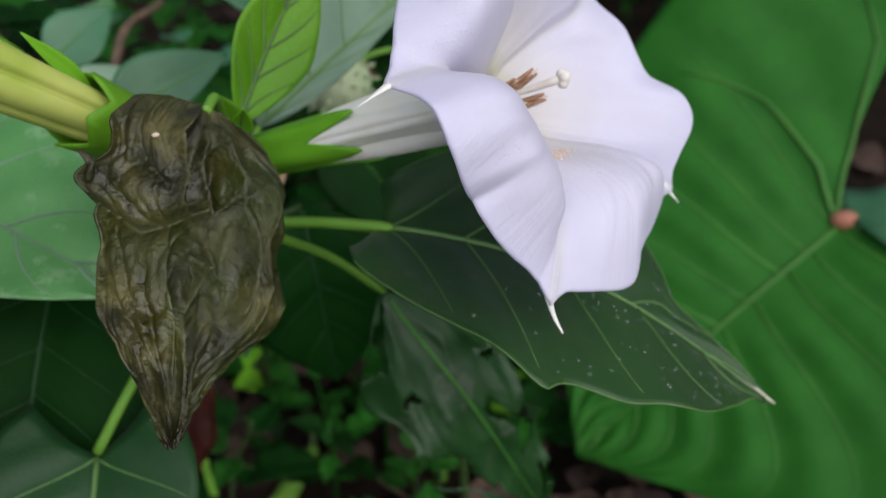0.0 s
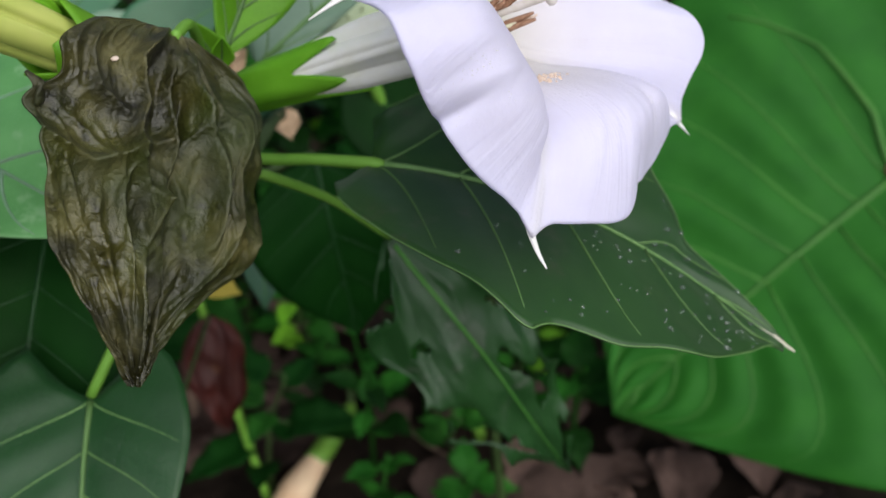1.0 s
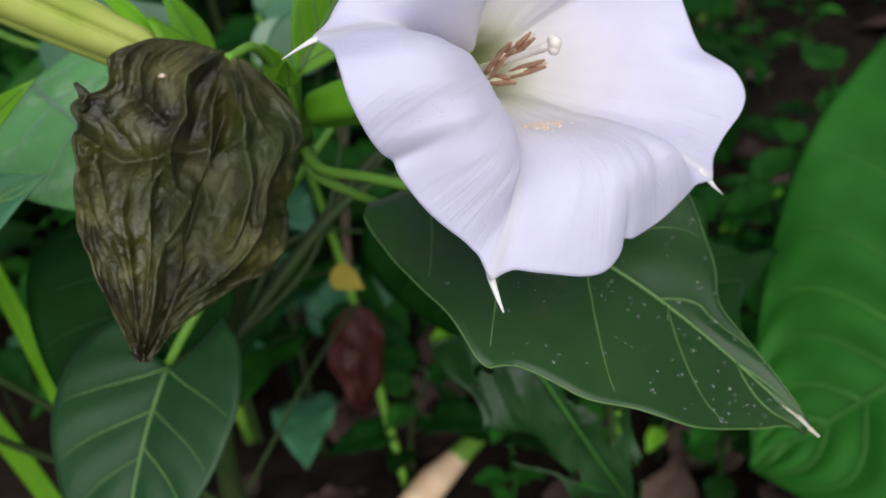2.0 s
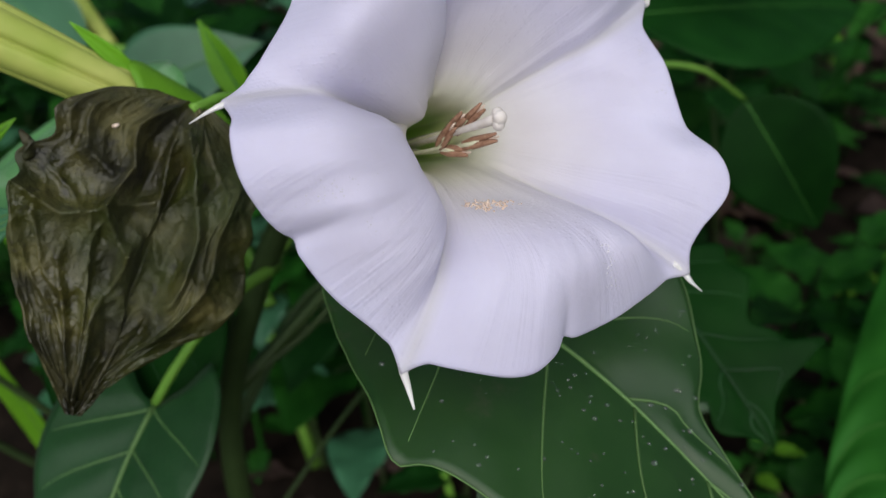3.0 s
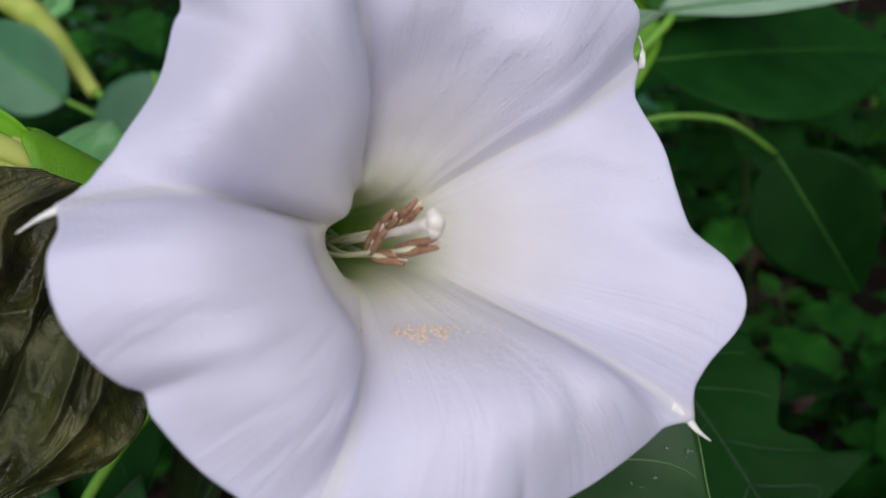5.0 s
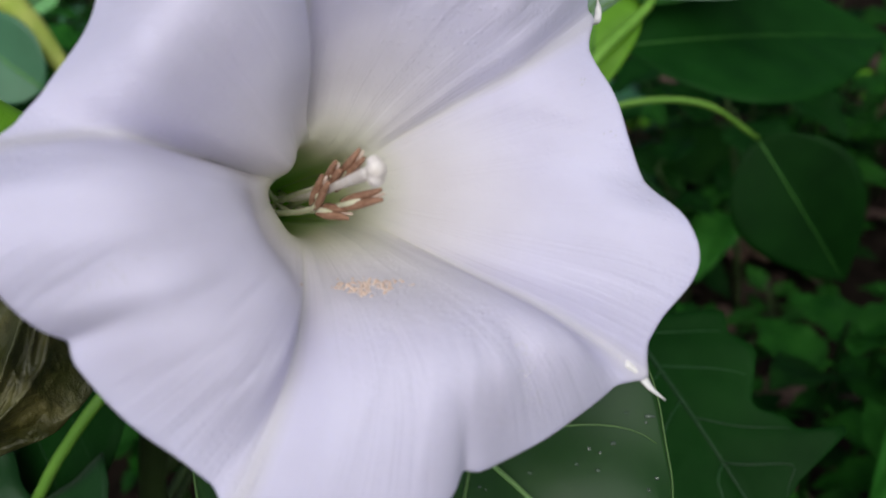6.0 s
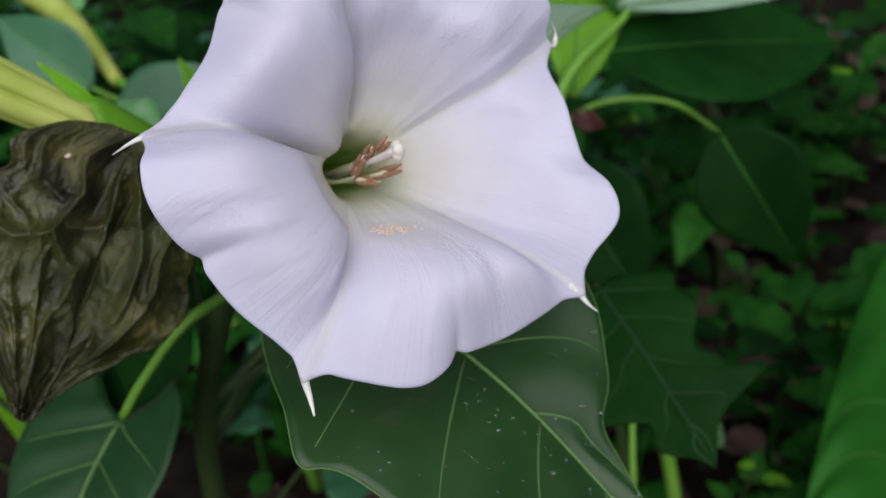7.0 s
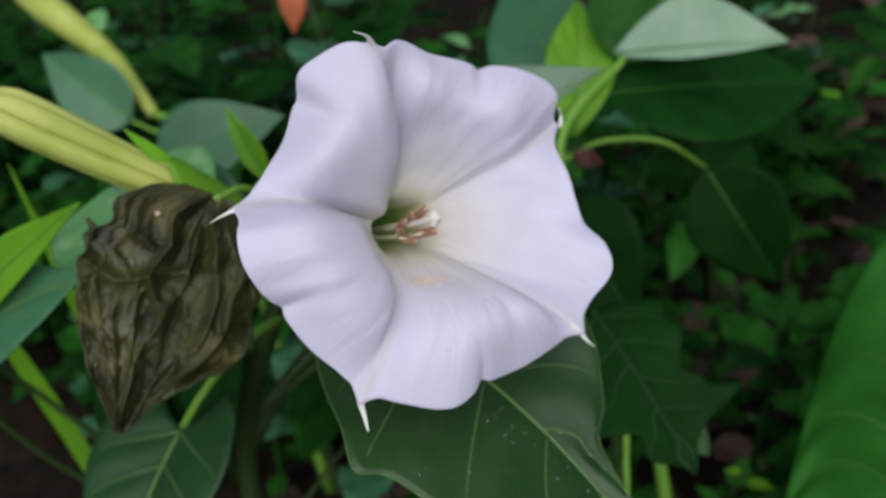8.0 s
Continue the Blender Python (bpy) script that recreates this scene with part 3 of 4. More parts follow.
# thread-like tips at the ends of the five folds
for pts in ([polar(-136, 0.0465, -0.0024), polar(-136, 0.0495, -0.0028), polar(-133, 0.0530, -0.0030), polar(-131, 0.0565, -0.0020)],
            [polar(-58, 0.0485, 0.0062), polar(-58, 0.0515, 0.0064), polar(-59, 0.0545, 0.0072), polar(-59, 0.0578, 0.0074)],
            [polar(11, 0.0485, -0.0068), polar(11, 0.0520, -0.0070), polar(10, 0.0545, -0.0080), polar(12, 0.0568, -0.0085), polar(15, 0.0565, -0.0070)],
            [polar(90, 0.0450, 0.0008), polar(90, 0.0475, 0.0022), polar(93, 0.0498, 0.0060), polar(98, 0.0518, 0.0098)],
            [polar(154, 0.0470, -0.0124), polar(154.5, 0.0492, -0.0130), polar(156, 0.0515, -0.0146), polar(158, 0.0540, -0.0180)]):
    rod("petal_tip", pts, [0.0010, 0.0011, 0.0008, 0.0005, 0.0002], PETAL_TIP, flower, count=14, flat=0.6)

# stamens, style and the pollen that has fallen on the lowest panel
HEADS = [((-0.0032, -0.0021, -0.0190), (-0.0022, 0.0016, -0.0120)), ((-0.0006, 0.0006, -0.0160), (-0.0003, 0.0028, -0.0100)), ((0.0002, -0.0004, -0.0160), (0.0023, 0.0033, -0.0060)),
         ((-0.0004, -0.0032, -0.0140), (0.0029, -0.0034, -0.0060)), ((-0.0027, -0.0029, -0.0190), (-0.0003, -0.0048, -0.0130))]
for k, (lo, hi) in enumerate(HEADS):
    a = radians(72 * k + 150)
    root = fl(0.0035 * math.cos(a), 0.0035 * math.sin(a), -0.052)
    low, high = fl(*lo), fl(*hi)
    bow = fl(lo[0] * 1.1 + 0.0012 * math.cos(a), lo[1] * 1.1 + 0.0012 * math.sin(a), -0.034)
    stamen = rod("stamen", [root, bow, low + (low - high) * 0.05, low.lerp(high, 0.5)], [0.0006, 0.0005, 0.00045], FILAMENT, flower, count=16, sides=7)
    way = (high - low).normalized()
    side = way.cross(Vector((0.3, -0.6, 0.5))).normalized()
    for sgn in (-1, 1):
        off = side * (0.0005 * sgn)
        rod("anther", [low + off, low.lerp(high, 0.3) + off * 1.3, low.lerp(high, 0.7) + off * 1.2, high + off * 1.5], [0.0004, 0.0007, 0.00065, 0.0003], ANTHER, stamen, "brown split anther", 10, 7)
    rod("anther_seam", [low - way * 0.0003, low.lerp(high, 0.5) + way.cross(side) * 0.00055, high + way * 0.0006], [0.0003, 0.00042, 0.00036, 0.0002], ANTHER_EDGE, stamen, "", 8, 6)
style = rod("style", [fl(0.0005, 0.0005, -0.055), fl(-0.0012, -0.0006, -0.030), fl(-0.0006, 0.0, -0.012), fl(0.0002, 0.0007, 0.0)], [0.0006, 0.0006, 0.0007, 0.0011], STIGMA, flower, count=14)
bm = bmesh.new()
for off, size in (((0.0003, 0.0008, 0.0012), 0.0015), ((0.0, -0.0003, 0.0006), 0.0013), ((0.0006, 0.0016, 0.0006), 0.0012)):
    ball(bm, fl(*off), size, (1, 1, 1.1), 2)
part("stigma", bm, STIGMA, style, "pale two-lobed stigma")


def corolla_at(deg, u):
    line = spline([Vector((r, h, 0)) for r, h in corolla_profile(deg)], 100)
    p = line[int(u * 100)].lerp(line[int(u * 100) + 1], u * 100 % 1)
    return polar(deg, p.x, p.y)


rng = random.Random(5)
bm = bmesh.new()
for _ in range(130):
    at = corolla_at(rng.gauss(-110, 8), min(max(rng.gauss(0.584, 0.010), 0.56), 0.62))
    inward = (CEN - at) - FN * (CEN - at).dot(FN)
    ball(bm, at + FN * 0.0005 + inward.normalized() * 0.0003, rng.uniform(0.00012, 0.00036), (1, 1, 0.8), 1)
tagged(part("pollen", bm, POLLEN, flower, "fallen crumbs of tan pollen"), kind="stuff")

# beads of dew in patches on the crests of the panels
rng = random.Random(8)
bm = bmesh.new()
for deg, spread, u, deep, count in ((-82, 10, 0.80, 0.035, 420), (-50, 9, 0.85, 0.030, 160), (178, 14, 0.82, 0.035, 260), (105, 10, 0.86, 0.030, 160), (-10, 14, 0.86, 0.035, 120), (-118, 8, 0.84, 0.030, 80)):
    for _ in range(count):
        at = corolla_at(rng.gauss(deg, spread), min(max(rng.gauss(u, deep), 0.72), 0.93))
        ball(bm, at + FN * 0.00012, rng.choice((0.00006, 0.00009, 0.00012, 0.00016)), (1, 1, 0.8), 1)
tagged(part("dew", bm, dew_bead, flower, "fine clear beads of dew"), kind="stuff")

# calyx
bm = bmesh.new()
rings = []
for j in range(15):
    f = j / 14
    h = -0.098 + 0.040 * f
    rr = knots([(0, 0.0030), (0.12, 0.0056), (0.5, 0.0064), (0.8, 0.0066), (1, 0.0070)], f)
    row = []
    for i in range(60):
        deg = 6 * i
        tooth = abs(((deg + 20) % 72) - 36) / 36
        hh = -0.098 + 0.026 * f + 0.020 * f * f * tooth**0.9
        row.append(bm.verts.new(polar(deg, rr * (1 + 0.07 * math.cos(radians(5 * (deg + 20)))) + 0.0014 * f**4 * tooth, hh)))
    rings.append(row)
for a, b in zip(rings, rings[1:]):
    for i in range(60):
        bm.faces.new((a[i], a[(i + 1) % 60], b[(i + 1) % 60], b[i]))
bm.faces.new(rings[0][::-1])
calyx = part("calyx", bm, CALYX, flower, "bright green toothed calyx")
so = calyx.modifiers.new("thickness", "SOLIDIFY")
so.thickness, so.offset = 0.0006, -1.0

NODE = Vector((-0.0640, 0.2265, 0.4150))
rod("stem", [fl(0, 0, -0.095), fl(0.0, -0.001, -0.104), NODE], [0.0030, 0.0028, 0.0032], STEM, plant, "short green flower stalk")
rod("stem", [NODE, (-0.090, 0.220, 0.37), (-0.122, 0.218, 0.30), (-0.140, 0.222, 0.20), (-0.145, 0.23, 0.05), (-0.14, 0.23, -0.01)], [0.0038, 0.0045, 0.0055, 0.0065], STEM_DARK, plant, "main green stem", 24, 12)
rod("stem", [NODE, (-0.066, 0.218, 0.424), (-0.0700, 0.2095, 0.4340)], [0.0034, 0.003, 0.0035], STEM, plant)

# the large leaf under the flower
under = Leaf((-0.0173, 0.2015, 0.4159), (0.0890, 0.1800, 0.3735), (0.399, 0.23, 0.888), (0.0440, 0.0500),
             shapes=([(0, 0.30), (0.02, 0.42), (0.12, 0.75), (0.30, 0.98), (0.46, 0.88), (0.56, 0.74), (0.63, 0.60), (0.68, 0.47), (0.72, 0.28), (0.80, 0.17), (0.90, 0.10), (0.96, 0.07), (1, 0.05)],
                     [(0, 0.30), (0.02, 0.42), (0.12, 0.62), (0.28, 0.88), (0.385, 1.04), (0.43, 1.05), (0.455, 0.96), (0.52, 0.90), (0.64, 0.80), (0.78, 0.62), (0.90, 0.28), (0.96, 0.09), (1, 0.05)]),
             arch=0.010, tilt=(30, -11), quilt=0.0009, pairs=5, sweep=0.30, wave=0.0015, waves=2.3, teeth=0.03, seed=2.2, back=0.04)
under_ob = leaf_part(plant, under, LEAF, VEIN, "large green leaf with water drops and a dry tip", size=(36, 56), midrib=0.0009, veins=0.0004)
part("leaf_edge", tube(bmesh.new(), [under.at(-1, 0.02 + 0.95 * k / 60) for k in range(61)], 0.00020, 5), VEIN, under_ob, "pale thin leaf edge")
part("leaf_edge", tube(bmesh.new(), [under.at(1, 0.02 + 0.95 * k / 60) for k in range(61)], 0.00020, 5), VEIN, under_ob, "pale thin leaf edge")
rod("dry_tip", [under.at(0, 0.93), under.at(0, 0.965), under.at(0, 0.985) + Vector((0, 0, 0.0006)), under.at(0, 1.0) + Vector((0.003, -0.001, -0.001))], [0.0005, 0.0012, 0.0016, 0.0009, 0.0004], WHITISH, under_ob, "dry whitish leaf tip", 10, 7, 0.5)
rng = random.Random(11)
bm = bmesh.new()
for _ in range(130):
    t, s = rng.uniform(0.5, 0.95), rng.choice((1, 1, -1)) * rng.uniform(0.05, 0.93)
    if rng.random() < 0.25:
        t = rng.uniform(0.2, 0.6)
    ball(bm, under.at(s, t, 0.0001), rng.choice((0.0003, 0.0004, 0.0005, 0.0007)) * rng.uniform(0.7, 1.2), (1.2, 1, 0.6), 1)
drops = tagged(part("water_drop", bm, water, under_ob, "small clear water drops"), kind="stuff")
rod("petiole", [NODE + Vector((0, 0, -0.006)), (-0.0500, 0.2105, 0.4125), (-0.033, 0.2055, 0.4150), (-0.0173, 0.2015, 0.4162), under.at(0, 0.03)], [0.0024, 0.0017, 0.0016, 0.0018, 0.0012], STEM, plant, "pale green leaf stalk")

# the drooping, chewed leaf behind it and its stalk
rod("petiole", [NODE + Vector((0, 0, -0.010)), (-0.0531, 0.2155, 0.4057), (-0.035, 0.227, 0.388), (-0.0197, 0.2381, 0.3655)], [0.0022, 0.0016, 0.0014, 0.0012], STEM, plant, "pale green leaf stalk")
droop = Leaf((-0.0197, 0.2381, 0.3655), (0.0428, 0.2410, 0.2462), (0.3, -0.85, 0.45), (0.026, 0.027), OVATE, arch=0.012, tilt=(-10, -5), quilt=0.001, pairs=5, teeth=0.5, wave=0.005, seed=1.7, crumple=0.0022)
leaf_part(plant, droop, LEAF_EATEN, VEIN_DULL, "drooping mildewed leaf with a ragged edge", size=(56, 84), veins=0.0, eaten=0.55)

# the wilted brown leaf that hangs from the node
wilt = Leaf((-0.0565, 0.1865, 0.4595), (-0.0575, 0.1295, 0.4085), (0.68, -0.45, 0.56), (0.0260, 0.0270),
            shapes=([(0, 0.30), (0.05, 0.62), (0.15, 0.88), (0.35, 0.98), (0.54, 1.05), (0.66, 0.88), (0.78, 0.54), (0.9, 0.24), (1, 0.05)],
                    [(0, 0.30), (0.05, 0.62), (0.15, 0.85), (0.25, 0.92), (0.31, 1.00), (0.345, 1.04), (0.38, 0.99), (0.5, 0.94), (0.65, 0.82), (0.8, 0.50), (0.9, 0.26), (1, 0.05)]),
            arch=0.004, tilt=(-10, 14), crumple=0.0095, seed=3.4, teeth=0.14, wave=0.002,
            folds=((0.85, 0.13, ((0.10, 0.0), (0.30, 0.14), (0.16, 0.26), (0.28, 0.40), (0.05, 0.52))), (0.7, 0.11, ((-0.10, 0.10), (-0.38, 0.22), (-0.46, 0.40), (-0.42, 0.62))),
                   (0.65, 0.12, ((1.0, 0.42), (0.62, 0.46), (0.28, 0.40), (-0.05, 0.34))), (0.6, 0.10, ((0.02, 0.5), (0.10, 0.72), (0.28, 0.96))),
                   (0.5, 0.09, ((0.55, 0.55), (0.48, 0.75), (0.42, 0.95))), (0.55, 0.10, ((-0.70, 0.22), (-0.74, 0.48), (-0.62, 0.70))), (-0.6, 0.14, ((-0.2, 0.2), (-0.18, 0.5), (-0.22, 0.8))),
                   (0.5, 0.09, ((0.78, 0.12), (0.62, 0.26), (0.34, 0.30))), (0.4, 0.08, ((-0.02, 0.14), (-0.12, 0.34), (-0.28, 0.52)))))
wilt_ob = leaf_part(plant, wilt, WILTED, WILTED, "brown wilted crumpled leaf hanging limp", name="wilted_leaf", size=(150, 180), midrib=0, thick=0.0005)
rod("curled_corner", [wilt.at(0.9, 0.33), wilt.at(1, 0.30), wilt.at(1, 0.29) + Vector((-0.002, -0.001, 0.003))], [0.0022, 0.0014, 0.0005], WILTED, wilt_ob, "", 8, 7, 0.4)
rod("petiole", [wilt.at(0, 0.02), (-0.056, 0.203, 0.452), NODE], [0.0012, 0.0014, 0.0018], STEM, plant)
bm = bmesh.new()
ball(bm, wilt.at(0.5, 0.16, 0.0006), 0.0010, (1, 1, 0.5), 1)
part("crumb", bm, ANTHER_EDGE, wilt_ob, "tan crumb of debris")

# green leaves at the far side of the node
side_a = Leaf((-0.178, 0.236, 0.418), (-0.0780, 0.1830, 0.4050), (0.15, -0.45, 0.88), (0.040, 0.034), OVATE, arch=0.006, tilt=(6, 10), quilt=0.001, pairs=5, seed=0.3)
leaf_part(plant, side_a, LEAF_SKY_GLOSS, LEAF_SKY_SHEEN, "broad blue-green leaf with pale veins and painted sky gloss", size=(22, 34), midrib=0.001, veins=0.0005)
side_b = Leaf((-0.107, 0.243, 0.4130), (-0.175, 0.215, 0.4080), (0.0, -0.5, 0.86), (0.026, 0.024), OVATE, arch=0.004, quilt=0.001, pairs=5)
leaf_part(plant, side_b, LEAF_PALE, VEIN, "blue-green leaf behind the bud", size=(18, 28), midrib=0.0009, veins=0.0004)
rod("petiole", [NODE, (-0.085, 0.236, 0.412), (-0.107, 0.243, 0.413)], [0.0022, 0.0016, 0.0014], STEM, plant)
rod("petiole", [(-0.086, 0.222, 0.365), (-0.12, 0.240, 0.39), (-0.178, 0.236, 0.418)], [0.0022, 0.0016, 0.0014], STEM, plant)

side_c = Leaf((-0.196, 0.142, 0.385), (-0.1075, 0.1680, 0.4300), (0.30, -0.55, 0.78), (0.022, 0.026), OVATE, arch=0.004, tilt=(8, 8), quilt=0.001, pairs=5)
leaf_part(plant, side_c, LEAF_PALE, VEIN, "pale grey-green leaf under a narrow blade", size=(16, 26), midrib=0.001, veins=0.0004)
rod("petiole", [(-0.138, 0.221, 0.21), (-0.19, 0.17, 0.30), (-0.196, 0.142, 0.385)], [0.002, 0.0016, 0.0012], STEM_DARK, plant)

# the oval leaf low on the plant
oval = Leaf((-0.0985, 0.1760, 0.3555), (-0.0900, 0.1180, 0.3130), (0.05, -0.52, 0.80), (0.029, 0.033), HEART, arch=0.006, tilt=(2, 4), quilt=0.001, pairs=5, sweep=0.4, back=0.22, seed=0.8)
leaf_part(plant, oval, LEAF_MID, VEIN, "dark green oval leaf with pale forked veins", size=(24, 36), midrib=0.0009, veins=0.00032)
rod("petiole", [(-0.080, 0.223, 0.382), (-0.0794, 0.1990, 0.3850), (-0.090, 0.184, 0.370), (-0.0985, 0.1760, 0.3560)], [0.0022, 0.0017, 0.0016, 0.0016], STEM, plant, "pale green leaf stalk")
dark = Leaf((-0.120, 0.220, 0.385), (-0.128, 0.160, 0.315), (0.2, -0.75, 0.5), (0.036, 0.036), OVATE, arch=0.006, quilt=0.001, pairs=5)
leaf_part(plant, dark, LEAF_SHADED, LEAF_MID, "green leaf darkened in colour for shade", size=(16, 26), veins=0.0003)
rod("petiole", [(-0.110, 0.219, 0.33), (-0.115, 0.232, 0.375), (-0.120, 0.220, 0.385)], [0.002, 0.0016, 0.0014], STEM_DARK, plant)

# young upright leaves at the node
young = Leaf((-0.0545, 0.2150, 0.4400), (-0.0340, 0.2500, 0.4790), (0.55, -0.75, 0.35), (0.0125, 0.0125), LANCE, arch=-0.003, tilt=(22, 22), quilt=0.0006, pairs=5, sweep=0.4)
leaf_part(plant, young, LEAF_YOUNG, VEIN, "bright yellow-green young leaf standing upright", size=(14, 26), midrib=0.0008, veins=0.0004)
rod("petiole", [NODE, (-0.058, 0.218, 0.430), (-0.0545, 0.2150, 0.4400)], [0.002, 0.0014, 0.0012], STEM, plant)
sprig_a = Leaf((-0.0530, 0.2080, 0.4400), (-0.0575, 0.2060, 0.4535), (0.5, -0.8, 0.3), (0.0045, 0.0045), LANCE, arch=-0.001, tilt=(35, 35))
leaf_part(plant, sprig_a, LEAF_YOUNG, VEIN, "tiny folded young leaf", size=(8, 14), midrib=0.0004)
sprig_b = Leaf((-0.0530, 0.2080, 0.4400), (-0.0500, 0.2040, 0.4500), (0.3, -0.8, 0.4), (0.0035, 0.0035), LANCE, arch=-0.001, tilt=(35, 35))
leaf_part(plant, sprig_b, LEAF_YOUNG, VEIN, "tiny folded young leaf", size=(8, 14), midrib=0.0004)
rod("petiole", [NODE, (-0.056, 0.213, 0.428), (-0.0530, 0.2080, 0.4402)], [0.0016, 0.0011, 0.0008], STEM, plant)
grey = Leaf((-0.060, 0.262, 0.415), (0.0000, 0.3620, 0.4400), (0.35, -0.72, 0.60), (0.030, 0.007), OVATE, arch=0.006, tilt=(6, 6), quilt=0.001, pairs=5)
leaf_part(plant, grey, LEAF_SKY_SHEEN, VEIN, "green leaf behind the young shoot, greyed by painted sky sheen", size=(18, 28), veins=0.0004)
rod("petiole", [(-0.076, 0.224, 0.39), (-0.068, 0.246, 0.402), (-0.060, 0.262, 0.415)], [0.002, 0.0015, 0.0013], STEM, plant)

# the closed bud with its calyx
BUD = [(-0.0690, 0.2102, 0.4330), (-0.0826, 0.1963, 0.4506), (-0.0990, 0.1793, 0.4718), (-0.1165, 0.1615, 0.4945)]
path = spline(BUD, 30)
bm = bmesh.new()
rings = []
for i, p in enumerate(path):
    f = i / 30
    d = (path[min(i + 1, 30)] - path[max(i - 1, 0)]).normalized()
    u = Vector((0, 0, 1)).cross(d).normalized()
    v = d.cross(u)
    r = knots([(0, 0.0030), (0.15, 0.0052), (0.45, 0.0062), (0.75, 0.0074), (0.93, 0.0072), (1, 0.0045)], f)
    rings.append([bm.verts.new(p + (u * math.cos(a) + v * math.sin(a)) * r * (1.06 + 0.05 * math.cos(5 * a + 2.4 * f) - 0.24 * math.exp(-((((5 * a + 2.4 * f) / (2 * math.pi)) % 1 - 0.5) / 0.09) ** 2))) for a in (2 * math.pi * k / 100 for k in range(100))])
for a, b in zip(rings, rings[1:]):
    for k in range(100):
        bm.faces.new((a[k], a[(k + 1) % 100], b[(k + 1) % 100], b[k]))
bm.faces.new(rings[-1])
bud = part("bud", bm, BUD_SKIN, plant, "pale yellow-green pleated closed flower bud")
bm = bmesh.new()
rings = []
for i in range(13):
    f = i / 12
    p = path[i]
    d = (path[i + 1] - path[max(i - 1, 0)]).normalized()
    u = Vector((0, 0, 1)).cross(d).normalized()
    v = d.cross(u)
    row = []
    for k in range(40):
        a = 2 * math.pi * k / 40
        tooth = abs((k % 8) - 4) / 4
        r = knots([(0, 0.0032), (0.3, 0.0076), (1, 0.0098)], f)
        row.append(bm.verts.new(p + d * (0.0045 * f * f * tooth + 0.0015 * f * f * noise.noise(Vector((math.cos(a) * 2, math.sin(a) * 2, 4)))) + (u * math.cos(a) + v * math.sin(a)) * r))
    rings.append(row)
for a, b in zip(rings, rings[1:]):
    for k in range(40):
        bm.faces.new((a[k], a[(k + 1) % 40], b[(k + 1) % 40], b[k]))
bud_calyx = part("calyx", bm, LEAF_YOUNG, bud, "green split calyx of the bud")
so = bud_calyx.modifiers.new("thickness", "SOLIDIFY")
so.thickness = 0.0005
blade = Leaf((-0.084, 0.1985, 0.4570), (-0.093, 0.1890, 0.4760), (0.5, -0.6, 0.5), (0.0024, 0.0024), LANCE, tilt=(30, 30))
leaf_part(bud, blade, LEAF_YOUNG, VEIN, "narrow green sepal beside the bud", name="sepal", size=(6, 12), midrib=0)

# pale spiny seed capsule on a branch behind
rod("stem", [(-0.113, 0.219, 0.32), (-0.080, 0.31, 0.36), (-0.050, 0.368, 0.366)], [0.003, 0.0025, 0.002], STEM_DARK, plant)
bm = bmesh.new()
CAP = Vector((-0.0464, 0.3712, 0.3800))
ball(bm, CAP, 0.0145, (1, 1, 1.05), 3)
rng = random.Random(3)
for k in range(90):
    z = 1 - 2 * (k + 0.5) / 90
    a = 2.39996 * k
    d = Vector((math.sqrt(1 - z * z) * math.cos(a), math.sqrt(1 - z * z) * math.sin(a), z))
    tube(bm, [CAP + d * 0.0138, CAP + d * 0.0165, CAP + d * (0.0185 + 0.001 * rng.random())], [0.0009, 0.0005, 0.0002], 5)
part("seed_capsule", bm, CAPSULE, plant, "pale green spiny seed capsule")

# a spent flower that hangs near the ground on a shoot of its own
low_shoot = tagged(holder("low_shoot", (-0.12, 0.54, 0.0)), "low green shoot with a drooping spent flower", "shoot")
rod("stem", [(-0.12, 0.54, -0.01), (-0.115, 0.53, 0.03), (-0.105, 0.50, 0.045), (-0.0988, 0.4748, 0.032)], [0.002, 0.0016, 0.0016, 0.0025], STEM_DARK, low_shoot)
spent = part("spent_flower", tube(bmesh.new(), spline([(-0.0990, 0.4740, 0.0300), (-0.110, 0.448, 0.026), (-0.126, 0.410, 0.022), (-0.139, 0.377, 0.020)], 16), [0.003, 0.0050, 0.0085, 0.0125, 0.010], 14), BUD_PALE, low_shoot, "cream spent flower drooping to the ground")
rod("calyx", [(-0.0988, 0.4748, 0.0310), (-0.1035, 0.464, 0.0290), (-0.112, 0.444, 0.0257), (-0.120, 0.424, 0.0240)], [0.004, 0.0065, 0.0080, 0.0088], STEM, spent, "green calyx", 10, 12)

# ---- the broad-leaved plant ----
broad = tagged(holder("broad_leaved_plant", (0.27, 0.52, 0.0)), "low plant with one very large smooth green leaf", "plant")
KNOT = Vector((0.2480, 0.4660, 0.2420))
big = Leaf(KNOT, (0.0850, 0.3900, 0.1180), (-0.25, -0.55, 0.80), (0.215, 0.190), shapes=(HEART, HEART), arch=0.012, tilt=(4, 2), back=1.1, quilt=0.0036, pairs=9, sweep=0.46, wave=0.004, seed=0.2)
big_ob = leaf_part(broad, big, LEAF_BIG, VEIN_DULL, "very large heart-shaped green leaf with raised ribs", size=(56, 96), midrib=0.0024, veins=0.0009, thick=0.0008)
bm = bmesh.new()
ball(bm, KNOT + Vector((0.002, 0.001, 0.003)), 0.0075, (1.3, 0.9, 0.8), 2)
part("leaf_joint", bm, PINK, big_ob, "reddish pink knob where the veins meet")
